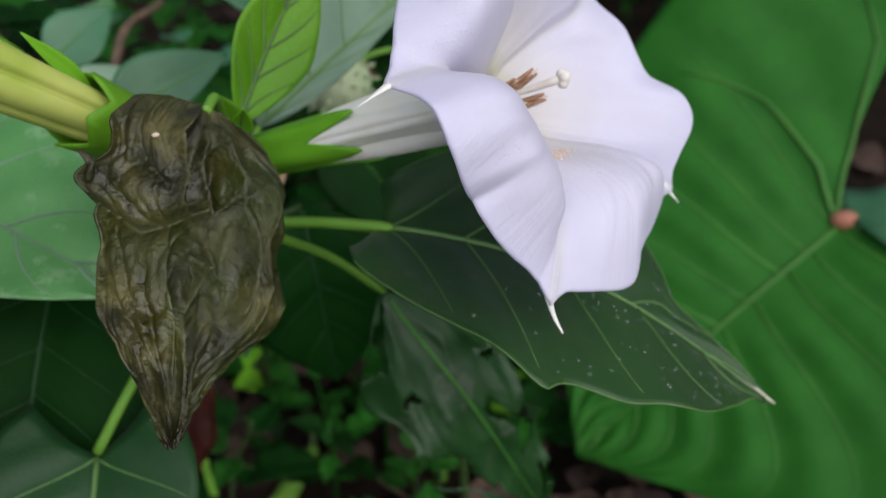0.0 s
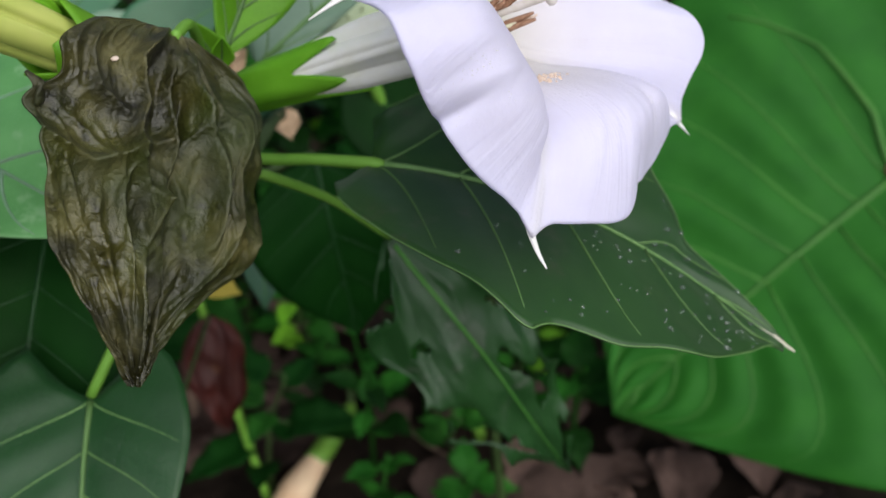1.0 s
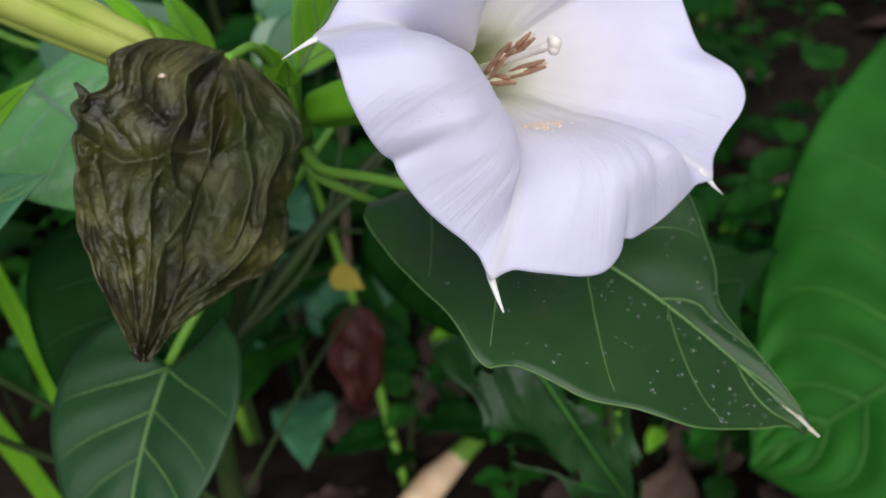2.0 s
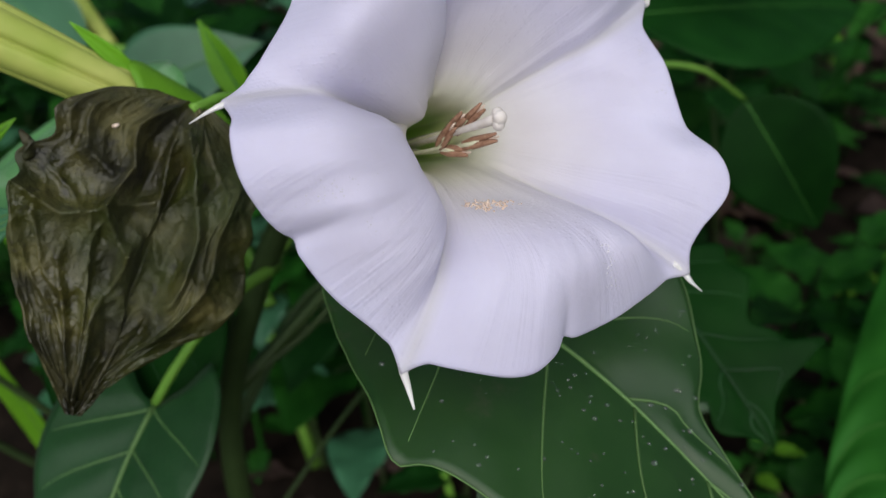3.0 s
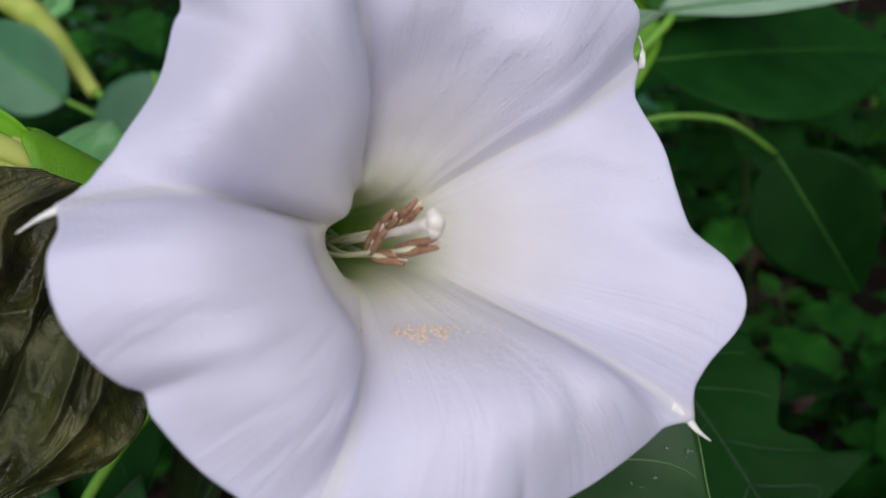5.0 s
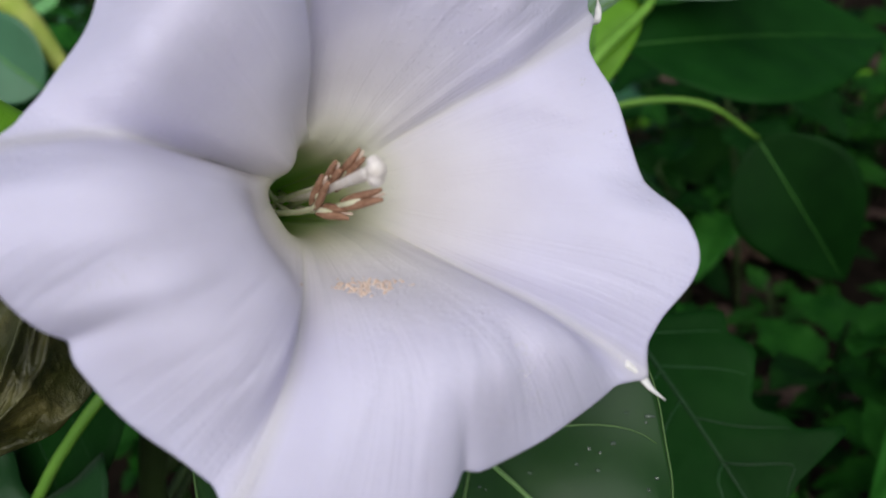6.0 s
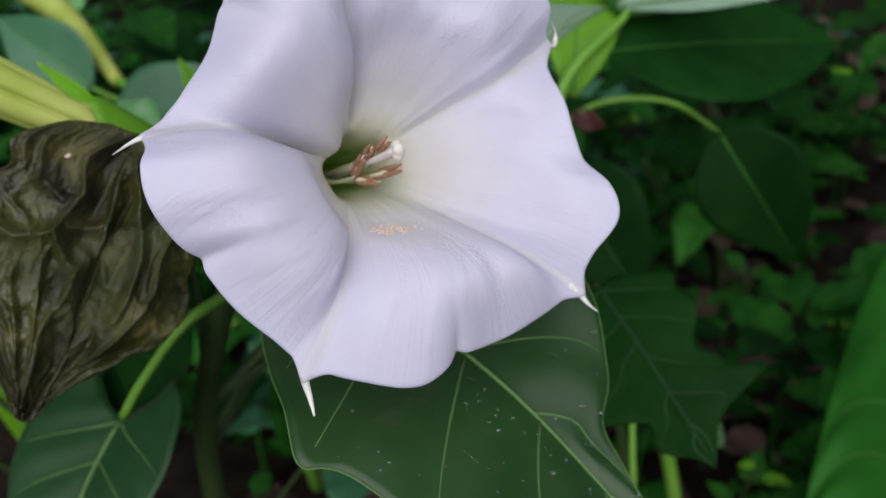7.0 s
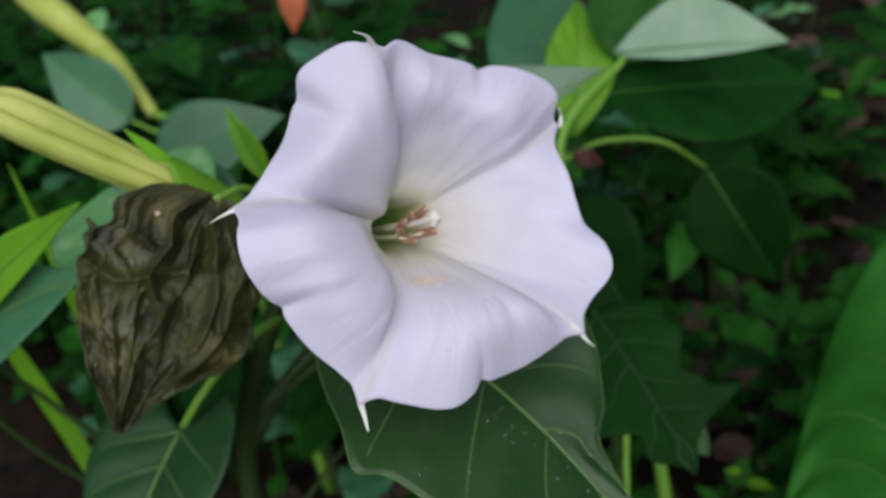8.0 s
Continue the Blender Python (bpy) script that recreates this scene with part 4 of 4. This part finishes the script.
for ends, thick in ((((0.0, 0.0), (0.25, 0.05), (0.5, 0.16), (0.8, 0.36)), 0.0026), (((0.0, 0.0), (0.3, 0.0), (0.6, 0.02), (0.95, 0.10)), 0.0024), (((0.0, 0.0), (-0.3, 0.0), (-0.6, 0.02), (-0.95, 0.10)), 0.0024)):
    line = [big.at(*[p + (q - p) * (k / 5) for p, q in zip(u, v)], 0.0006) for u, v in zip(ends, ends[1:]) for k in range(5)]
    part("main_vein", tube(bmesh.new(), line, [thick, thick * 0.7, thick * 0.3], 6), VEIN_DULL, big_ob)
rod("petiole", [KNOT, (0.262, 0.490, 0.215), (0.272, 0.515, 0.10), (0.27, 0.52, -0.01)], [0.005, 0.005, 0.006, 0.007], STEM, broad)
second = Leaf((0.300, 0.500, 0.255), (0.42, 0.40, 0.235), (0.0, -0.5, 0.85), (0.07, 0.07), HEART, arch=0.01, quilt=0.003, pairs=7, back=0.2)
leaf_part(broad, second, LEAF_PALE, VEIN_DULL, "smaller pale green leaf beside the joint", size=(20, 32), veins=0.0008)
rod("petiole", [(0.272, 0.515, 0.10), (0.290, 0.51, 0.20), (0.300, 0.500, 0.255)], [0.004, 0.0035, 0.003], STEM, broad)

# ---- the shrub behind the flower ----
shrub = tagged(holder("shrub", (0.0, 0.47, 0.0)), "leafy green shrub with a dark broad leaf", "shrub")
rod("stem", [(0.0, 0.47, -0.01), (-0.02, 0.45, 0.20), (-0.0572, 0.4274, 0.3553), (-0.0416, 0.4911, 0.3975)], [0.005, 0.004, 0.003, 0.002], STEM, shrub, "green shoot", 24)
for leaf, mat, label in (
        (Leaf((-0.0480, 0.4870, 0.3980), (0.0410, 0.5230, 0.3990), (0.1, -0.75, 0.66), (0.030, 0.008), LANCE, arch=0.004), LEAF_SKY_SHEEN, "pointed green leaf, greyed by painted sky sheen"),
        (Leaf((-0.0560, 0.4450, 0.3640), (-0.0830, 0.5160, 0.4200), (0.55, -0.75, 0.35), (0.020, 0.022), LANCE, arch=0.004, quilt=0.001, pairs=5), LEAF_YOUNG, "bright green upright leaf"),
        (Leaf((-0.0460, 0.4850, 0.3950), (-0.0300, 0.5700, 0.4350), (0.2, -0.8, 0.5), (0.034, 0.030), OVATE, arch=0.005), LEAF_HERB, "green upright leaf"),
        (Leaf((-0.0500, 0.4700, 0.3800), (0.0450, 0.6000, 0.3450), (0.2, -0.5, 0.8), (0.045, 0.050), OVATE, arch=0.004, quilt=0.001, pairs=5), LEAF_SHADED, "broad green leaf darkened in colour for shade"),
        (Leaf((0.0086, 0.4824, 0.3357), (0.0500, 0.5000, 0.255), (0.3, -0.8, 0.3), (0.030, 0.030), OVATE, arch=0.006), LEAF_SHADED, "drooping dark green leaf"),
        (Leaf((-0.0600, 0.4350, 0.3300), (-0.0100, 0.4200, 0.260), (0.4, -0.8, 0.3), (0.030, 0.030), OVATE, arch=0.006), LEAF_SHADED, "drooping dark green leaf"),
        (Leaf((-0.0700, 0.4700, 0.3700), (-0.150, 0.560, 0.420), (0.4, -0.75, 0.5), (0.036, 0.036), OVATE, arch=0.006), LEAF_PALE, "blue-green leaf")):
    leaf_part(shrub, leaf, mat, VEIN_DULL, label, size=(14, 24), midrib=0.0004 if mat is LEAF_SHADED else 0.0008)
dry = Leaf((-0.0500, 0.4300, 0.3620), (-0.0330, 0.4320, 0.3560), (0.3, -0.7, 0.6), (0.006, 0.006), OVATE, crumple=0.002, seed=1.2)
leaf_part(shrub, dry, LEAF_RED, LEAF_RED, "small shrivelled dark red leaf", size=(10, 14), midrib=0)
rod("petiole", [(-0.0572, 0.4274, 0.3553), (-0.0366, 0.4387, 0.3662), (-0.010, 0.460, 0.360), (0.0086, 0.4824, 0.3357)], [0.0018, 0.0015, 0.0014, 0.0012], STEM, shrub)
rod("petiole", [(-0.045, 0.434, 0.30), (-0.055, 0.436, 0.32), (-0.0600, 0.4350, 0.3300)], [0.0018, 0.0015, 0.0012], STEM, shrub)
rod("petiole", [(-0.0572, 0.4290, 0.356), (-0.066, 0.45, 0.365), (-0.0700, 0.4700, 0.3700)], [0.0018, 0.0015, 0.0012], STEM, shrub)

# ---- low chewed plant behind the large leaf ----
chewed = tagged(holder("low_plant", (0.02, 0.36, 0.0)), "low green plant with ragged lobed leaves", "plant")
rod("stem", [(0.02, 0.36, -0.01), (0.010, 0.345, 0.20), (0.0132, 0.3120, 0.3480)], [0.003, 0.0025, 0.0016], STEM_DARK, chewed)
lobed = Leaf((0.0132, 0.3120, 0.3480), (0.0720, 0.2720, 0.3130), (0.35, -0.5, 0.78), (0.026, 0.038), shapes=([(0, 0.3), (0.1, 0.8), (0.3, 0.95), (0.5, 0.7), (0.65, 0.95), (0.74, 1.15), (0.80, 0.55), (0.9, 0.2), (1, 0)],
             [(0, 0.3), (0.1, 0.8), (0.35, 1.0), (0.5, 0.6), (0.62, 0.78), (0.72, 0.35), (0.85, 0.42), (0.93, 0.12), (1, 0)]), arch=0.004, teeth=0.2, seed=4.1, quilt=0.001, pairs=5)
leaf_part(chewed, lobed, LEAF_SHADED, LEAF_MID, "dark green lobed leaf with a chewed edge", size=(20, 40), veins=0.0004)
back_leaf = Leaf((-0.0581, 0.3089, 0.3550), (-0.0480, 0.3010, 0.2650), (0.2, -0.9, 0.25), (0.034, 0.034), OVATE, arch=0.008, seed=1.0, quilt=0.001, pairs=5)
leaf_part(plant, back_leaf, LEAF_SHADED, LEAF_MID, "dark hanging leaf with a yellow edge", size=(16, 26), veins=0.0003)
rod("petiole", [(-0.113, 0.219, 0.32), (-0.085, 0.28, 0.352), (-0.0581, 0.3089, 0.3550)], [0.002, 0.0016, 0.0012], STEM_DARK, plant)

pale_lobed = Leaf((0.0030, 0.4137, 0.2220), (0.0430, 0.3900, 0.2060), (0.2, -0.7, 0.7), (0.020, 0.022), shapes=([(0, 0.3), (0.15, 0.8), (0.35, 0.55), (0.55, 1.0), (0.68, 0.5), (0.85, 0.3), (1, 0)],
                  [(0, 0.3), (0.2, 0.9), (0.4, 0.6), (0.6, 0.95), (0.72, 0.4), (0.88, 0.25), (1, 0)]), arch=0.003, quilt=0.001, pairs=4, seed=2.9)
leaf_part(chewed, pale_lobed, LEAF_EATEN, VEIN_DULL, "grey-green lobed leaf with pointed corners", size=(18, 30), veins=0.0004)
rod("petiole", [(0.0110, 0.3460, 0.195), (-0.004, 0.390, 0.225), (0.0030, 0.4137, 0.2220)], [0.0018, 0.0014, 0.0012], STEM, chewed)
# smaller leaves and withered petals on the stem behind the calyx
blue_leaf = Leaf((-0.0970, 0.3424, 0.2920), (-0.0900, 0.3060, 0.2740), (0.3, -0.8, 0.5), (0.0115, 0.0115), OVATE, arch=0.002, quilt=0.0005, pairs=4)
leaf_part(plant, blue_leaf, LEAF_PALE, VEIN_DULL, "small blue-green leaf hanging in the shade", size=(12, 20), midrib=0.0006)
rod("petiole", [(-0.124, 0.218, 0.295), (-0.125, 0.29, 0.318), (-0.0970, 0.3424, 0.2920)], [0.0018, 0.0013, 0.0010], STEM_DARK, plant)
yellow_leaf = Leaf((-0.1160, 0.3070, 0.2920), (-0.1000, 0.3072, 0.2835), (0.2, -0.8, 0.6), (0.0060, 0.0070), OVATE, crumple=0.001, seed=0.6)
leaf_part(plant, yellow_leaf, LEAF_YELLOW, LEAF_YELLOW, "small yellowed leaf", size=(10, 14), midrib=0)
rod("petiole", [(-0.126, 0.218, 0.286), (-0.130, 0.27, 0.302), (-0.1160, 0.3070, 0.2920)], [0.0014, 0.0011, 0.0008], STEM_DARK, plant)
for base, tip, root, label in (((-0.0890, 0.3075, 0.3900), (-0.0790, 0.3125, 0.3975), (-0.092, 0.262, 0.340), "withered peach petal on a thin stalk"),
                               ((-0.0715, 0.3240, 0.3660), (-0.0690, 0.3195, 0.3545), (-0.095, 0.262, 0.340), "shrivelled peach petal hanging down")):
    leaf_part(plant, Leaf(base, tip, (0.4, -0.8, 0.4), (0.0055, 0.0060), OVATE, crumple=0.0022, seed=base[2] * 9), BUD_PALE, BUD_PALE, label, name="withered_petal", size=(12, 16), midrib=0)
    rod("petiole", [(-0.113, 0.219, 0.32), root, base], [0.0016, 0.0012, 0.0008], STEM_DARK, plant)

# a dry leaning stem behind the bud
leaning_twig = tagged(part("twig", tube(bmesh.new(), spline([(-0.225, 0.47, -0.01), (-0.222, 0.50, 0.16), (-0.2087, 0.5366, 0.3199), (-0.1898, 0.5922, 0.3400)], 18), [0.0042, 0.0036, 0.0032, 0.0022], 9), TWIG), "dry brown twig standing aslant in the soil", "twig", "fallen twigs")

# ---- a second flowering plant further off ----
far_plant = tagged(holder("datura_plant", (-0.30, 0.42, 0.0)), "green datura plant with a yellowish closed bud", "flowering plant")
rod("stem", [(-0.30, 0.42, -0.01), (-0.30, 0.405, 0.2), (-0.305, 0.385, 0.355), (-0.3287, 0.3801, 0.3748)], [0.005, 0.004, 0.003, 0.0025], STEM, far_plant)
rod("bud", [(-0.3287, 0.3801, 0.3748), (-0.3758, 0.3954, 0.4033), (-0.43, 0.405, 0.426), (-0.4707, 0.4111, 0.4407)], [0.004, 0.0065, 0.0095, 0.012, 0.010], BUD_SKIN, far_plant, "long yellow-cream closed bud", 18, 14)
for leaf, mat, label in (
        (Leaf((-0.3330, 0.3650, 0.3760), (-0.4000, 0.3620, 0.4180), (0.55, -0.75, 0.35), (0.024, 0.024), OVATE, arch=0.003), LEAF_PALE, "rounded blue-green leaf"),
        (Leaf((-0.1290, 0.2790, 0.4050), (-0.1464, 0.2803, 0.4399), (0.6, -0.7, 0.3), (0.0062, 0.0062), LANCE, tilt=(25, 25)), LEAF_YOUNG, "narrow bright green upright leaf"),
        (Leaf((-0.2850, 0.3400, 0.3650), (-0.2150, 0.3850, 0.3850), (0.4, -0.65, 0.6), (0.026, 0.026), OVATE, arch=0.004), LEAF_PALE, "grey-green leaf"),
        (Leaf((-0.2700, 0.3900, 0.3400), (-0.3400, 0.3300, 0.3300), (0.4, -0.65, 0.6), (0.03, 0.03), OVATE, arch=0.004), LEAF_HERB, "green leaf"),
        (Leaf((-0.2500, 0.4200, 0.3300), (-0.1700, 0.4100, 0.3100), (0.4, -0.65, 0.6), (0.03, 0.03), OVATE, arch=0.004), LEAF_SHADED, "dark green leaf"),
        (Leaf((-0.2200, 0.2900, 0.3700), (-0.1500, 0.2500, 0.3800), (0.3, -0.65, 0.6), (0.024, 0.024), OVATE, arch=0.004), LEAF_PALE, "blue-green leaf behind the bud")):
    leaf_part(far_plant, leaf, mat, VEIN_DULL, label, size=(14, 22), midrib=0.0008)
rod("petiole", [(-0.3, 0.405, 0.2), (-0.20, 0.33, 0.33), (-0.132, 0.279, 0.400), (-0.1290, 0.2790, 0.4055)], [0.0025, 0.002, 0.0015, 0.0012], STEM, far_plant)
rod("petiole", [(-0.305, 0.385, 0.345), (-0.295, 0.36, 0.356), (-0.2850, 0.3400, 0.3650)], [0.0018, 0.0015, 0.0012], STEM, far_plant)
rod("petiole", [(-0.302, 0.395, 0.30), (-0.26, 0.36, 0.345), (-0.2200, 0.2900, 0.3700)], [0.0018, 0.0015, 0.0012], STEM, far_plant)
rod("petiole", [(-0.301, 0.40, 0.27), (-0.275, 0.41, 0.32), (-0.2500, 0.4200, 0.3300)], [0.0018, 0.0015, 0.0012], STEM, far_plant)
rod("petiole", [(-0.302, 0.40, 0.29), (-0.285, 0.40, 0.33), (-0.2700, 0.3900, 0.3400)], [0.0018, 0.0015, 0.0012], STEM, far_plant)
rod("petiole", [(-0.305, 0.385, 0.355), (-0.32, 0.372, 0.366), (-0.3330, 0.3650, 0.3760)], [0.0018, 0.0015, 0.0012], STEM, far_plant)

# a pale-leaved plant behind the bud
pale_plant = tagged(holder("low_plant", (-0.15, 0.40, 0.0)), "slender plant with rounded grey-green leaves", "plant")
rod("stem", [(-0.15, 0.40, -0.01), (-0.155, 0.385, 0.2), (-0.150, 0.355, 0.33), (-0.150, 0.350, 0.372)], [0.003, 0.0025, 0.002, 0.0015], STEM, pale_plant)
for b0, b1, w, mat in (((-0.1838, 0.3943, 0.3809), (-0.1606, 0.4242, 0.3960), (0.014, 0.014), LEAF_PALE), ((-0.1591, 0.3458, 0.3793), (-0.1330, 0.3737, 0.3848), (0.013, 0.015), LEAF_SKY_SHEEN),
                       ((-0.1240, 0.3050, 0.3950), (-0.0860, 0.3400, 0.4080), (0.016, 0.011), LEAF_PALE), ((-0.1700, 0.360, 0.360), (-0.190, 0.335, 0.372), (0.012, 0.012), LEAF_HERB)):
    leaf_part(pale_plant, Leaf(b0, b1, (0.3, -0.7, 0.65), w, OVATE, arch=0.003), mat, VEIN_DULL, "rounded grey-green leaf", size=(12, 18), midrib=0.0006)
    rod("petiole", [(-0.152, 0.360, 0.32), Vector((-0.150, 0.355, 0.345)).lerp(Vector(b0), 0.6) - Vector((0, 0, 0.004)), b0], [0.0016, 0.0012, 0.001], STEM, pale_plant)

# blade-like leaves of a grassy plant at the side
blades = tagged(holder("grassy_plant", (-0.237, 0.217, 0.0)), "grassy plant with narrow bright green blades", "plant")
for base, tip, w in (((-0.235, 0.22, 0.0), (-0.2189, 0.215, 0.4327), 0.0045), ((-0.24, 0.215, 0.0), (-0.265, 0.19, 0.41), 0.006)):
    leaf_part(blades, Leaf(base, tip, (0.5, -0.8, 0.2), (w, w), [(0, 0.5), (0.3, 0.9), (0.7, 1.0), (0.9, 0.5), (1, 0)], arch=-0.02, tilt=(20, 20)), LEAF_YOUNG, VEIN, size=(6, 30), midrib=0.0004, name="grass_blade")
near_blade = Leaf((-0.190, 0.150, 0.395), (-0.103, 0.1716, 0.4563), (0.45, -0.6, 0.6), (0.011, 0.011), LANCE, arch=0.003, tilt=(18, 18))
leaf_part(plant, near_blade, LEAF_YOUNG, VEIN, "narrow bright green pointed leaf", size=(8, 20), midrib=0.0006)
rod("petiole", [(-0.138, 0.221, 0.21), (-0.200, 0.18, 0.33), (-0.190, 0.150, 0.395)], [0.002, 0.0014, 0.0010], STEM_DARK, plant)

# ---- single fallen or hanging leaves ----
red = tagged(part("dead_leaf", blade_mesh(Leaf((-0.147, 0.374, 0.2104), (-0.144, 0.352, 0.140), (0.2, -0.9, 0.3), (0.018, 0.018), OVATE, arch=0.004, crumple=0.006, seed=2.0), 16, 22), LEAF_RED), "dark red-brown dead leaf caught on a stem", "dead leaf")
rod("petiole", [(-0.1470, 0.3740, 0.2104), (-0.135, 0.30, 0.23), (-0.137, 0.222, 0.215)], 0.0010, STEM_DARK, red)
orange = tagged(part("orange_leaf", blade_mesh(Leaf((-0.402, 0.621, 0.395), (-0.3957, 0.6006, 0.3498), (0.5, -0.8, 0.2), (0.012, 0.014), OVATE, arch=0.003, crumple=0.003), 12, 18), LEAF_ORANGE), "withered orange leaf hanging from a stalk", "dead leaf")
rod("petiole", [(-0.402, 0.621, 0.395), (-0.395, 0.64, 0.36), (-0.40, 0.66, 0.0)], 0.0014, STEM_DARK, orange)

# ---- leaf litter ----
rng = random.Random(21)
litter_kinds = []
for k in range(6):
    lf = Leaf((0, -0.5, 0), (0, 0.5, 0), (0, 0, 1), (0.30 + 0.03 * k, 0.30 + 0.02 * k), OVATE, arch=0.06, tilt=(10 + 4 * k, 14), crumple=0.09, seed=k * 1.9, teeth=0.1)
    bm = blade_mesh(lf, 8, 12)
    me = bpy.data.meshes.new("dead_leaf")
    bm.to_mesh(me)
    bm.free()
    me.materials.append(LITTER)
    me.shade_smooth()
    litter_kinds.append(me)
for k in range(240):
    x, y = rng.uniform(-1.1, 0.9), rng.uniform(0.30, 1.9)
    if k >= 205:
        x, y = rng.gauss(-0.10, 0.12), rng.gauss(1.55, 0.10)
    if k < 110:
        x, y = rng.uniform(-0.35, 0.25), rng.uniform(0.34, 0.95)
    size = rng.uniform(0.03, 0.075)
    ob = new("dead_leaf", litter_kinds[k % 6])
    ob.matrix_world = pose(x, y, ground_height(x, y) + 0.006 + 0.006 * rng.random(), rng.uniform(-25, 25), rng.uniform(-25, 25), rng.uniform(0, 360)) @ Matrix.Scale(size, 4)
    tagged(ob, "dry brown dead leaf lying on the soil", "dead leaf", "leaf litter")

# ---- small herbs that cover the ground ----
def herb(seed, high, count, length, mats):
    r = random.Random(seed)
    root = holder("herb", (0, 0, 0))
    top = Vector((r.uniform(-0.2, 0.2) * high, r.uniform(-0.2, 0.2) * high, high))
    way = spline([(0, 0, -0.01), (top.x * 0.2, top.y * 0.3, high * 0.5), top], 12)
    shoot = tube(bmesh.new(), way, [0.0022, 0.0012], 6)
    for k in range(count):
        f = 0.25 + 0.75 * (k + 0.6) / count
        at = way[min(12, round(f * 12))]
        a = 2.4 * k + r.uniform(-0.4, 0.4)
        ln = length * r.uniform(0.6, 1.1) * (1.25 - 0.5 * f)
        d = Vector((math.cos(a), math.sin(a), r.uniform(-0.45, 0.55)))
        b0 = at + d * ln * 0.28
        w = ln * r.uniform(0.28, 0.36)
        lf = Leaf(b0, b0 + d.normalized() * ln, Vector((0, 0, 1)) + d * 0.2, (w, w), r.choice((OVATE, HEART, OVATE)), arch=ln * 0.06, tilt=(14, 14), wave=ln * 0.03, seed=k * 0.37, quilt=ln * 0.012, pairs=5)
        leaf_part(root, lf, r.choice(mats), VEIN_DULL, size=(8, 14), midrib=0, thick=0.0003)
        tube(shoot, spline([at, at.lerp(b0, 0.5) + Vector((0, 0, 0.003)), b0], 5), 0.0007, 5)
    part("stem", shoot, STEM_DARK, root, "dark stem with thin leaf stalks")
    return root


kinds = [herb(1, 0.10, 7, 0.040, (LEAF_HERB,)), herb(2, 0.16, 8, 0.060, (LEAF_HERB, LEAF_SHADED)), herb(3, 0.22, 9, 0.075, (LEAF_SHADED, LEAF_PALE, LEAF_SKY_SHEEN)), herb(4, 0.13, 9, 0.035, (LEAF_HERB, LEAF_YOUNG)),
         herb(5, 0.26, 9, 0.085, (LEAF_SHADED, LEAF_HERB, LEAF_SKY_GLOSS)), herb(6, 0.06, 6, 0.030, (LEAF_HERB, LEAF_SHADED))]
rng = random.Random(8)
spots, far_v, far_f = [], [], []
for k in range(9000):
    x, y = rng.uniform(-1.7, 1.2), rng.uniform(0.38, 2.6)
    sort = rng.choice((0, 1, 2, 3, 4, 5, 2, 4)) if y > 0.75 or x < -0.22 else rng.choice((0, 5, 3, 5, 0, 1))
    thick = noise.noise(Vector((x * 2.3, y * 2.3, 7.7)))
    if (x + 0.10) ** 2 + (y - 1.52) ** 2 < 0.04:
        continue
    middle = -0.35 < x < 0.12 and y < 0.85
    if middle:
        thick = rng.uniform(-0.2, 0.3)
    if thick < -0.12 or (thick < 0.1 and x > 0 and y < 1.1):
        continue
    gap = 0.042 if y < 1.1 else 0.075
    if x > 0.05 and y < 0.7 and sort in (2, 4):
        continue
    if all((x - a) ** 2 + (y - b) ** 2 > gap * gap for a, b in spots):
        spots.append((x, y))
        m = pose(x, y, ground_height(x, y), 0, 0, rng.uniform(0, 360)) @ Matrix.Scale(rng.uniform(0.7, 1.2) * (1.45 if thick > 0.28 else 1.0), 4)
        if len(spots) > 290 or y > 1.35:
            for o in kinds[sort].children_recursive:
                base = len(far_v)
                far_v.extend(m @ (o.matrix_world @ v.co) for v in o.data.vertices)
                far_f.extend([base + i for i in f.vertices] for f in o.data.polygons)
            continue
        ob = copy_thing(kinds[sort], m)
        ob.matrix_basis = m
        tagged(ob, ("small bright green herb on the ground", "green broad-leaved herb growing low", "tall dark green herb", "small yellow-green herb on soil", "tall leafy green herb", "tiny green seedling on the soil")[sort], "herb", "ground herbs")
    if len(spots) >= 900:
        break
me = bpy.data.meshes.new("undergrowth")
me.from_pydata(far_v, [], far_f)
me.materials.append(LEAF_FAR)
me.shade_smooth()
tagged(new("undergrowth", me), "dense green herbs further off on the ground", "undergrowth", kind="stuff")
for ob in kinds:
    for o in (*ob.children_recursive, ob):
        bpy.data.objects.remove(o)

# a few fallen twigs
for k in range(9):
    x, y, a = rng.uniform(-0.5, 0.4), rng.uniform(0.45, 1.2), rng.uniform(0, 6.3)
    ln = rng.uniform(0.05, 0.14)
    z = ground_height(x, y) + 0.008
    pts = spline([(x, y, z), (x + ln * 0.5 * math.cos(a), y + ln * 0.5 * math.sin(a), z + 0.004), (x + ln * math.cos(a + 0.15), y + ln * math.sin(a + 0.15), z)], 8)
    tagged(part("twig", tube(bmesh.new(), pts, [0.0024, 0.0018, 0.0010], 7), TWIG), "thin dry brown twig on the soil", "twig", "fallen twigs")
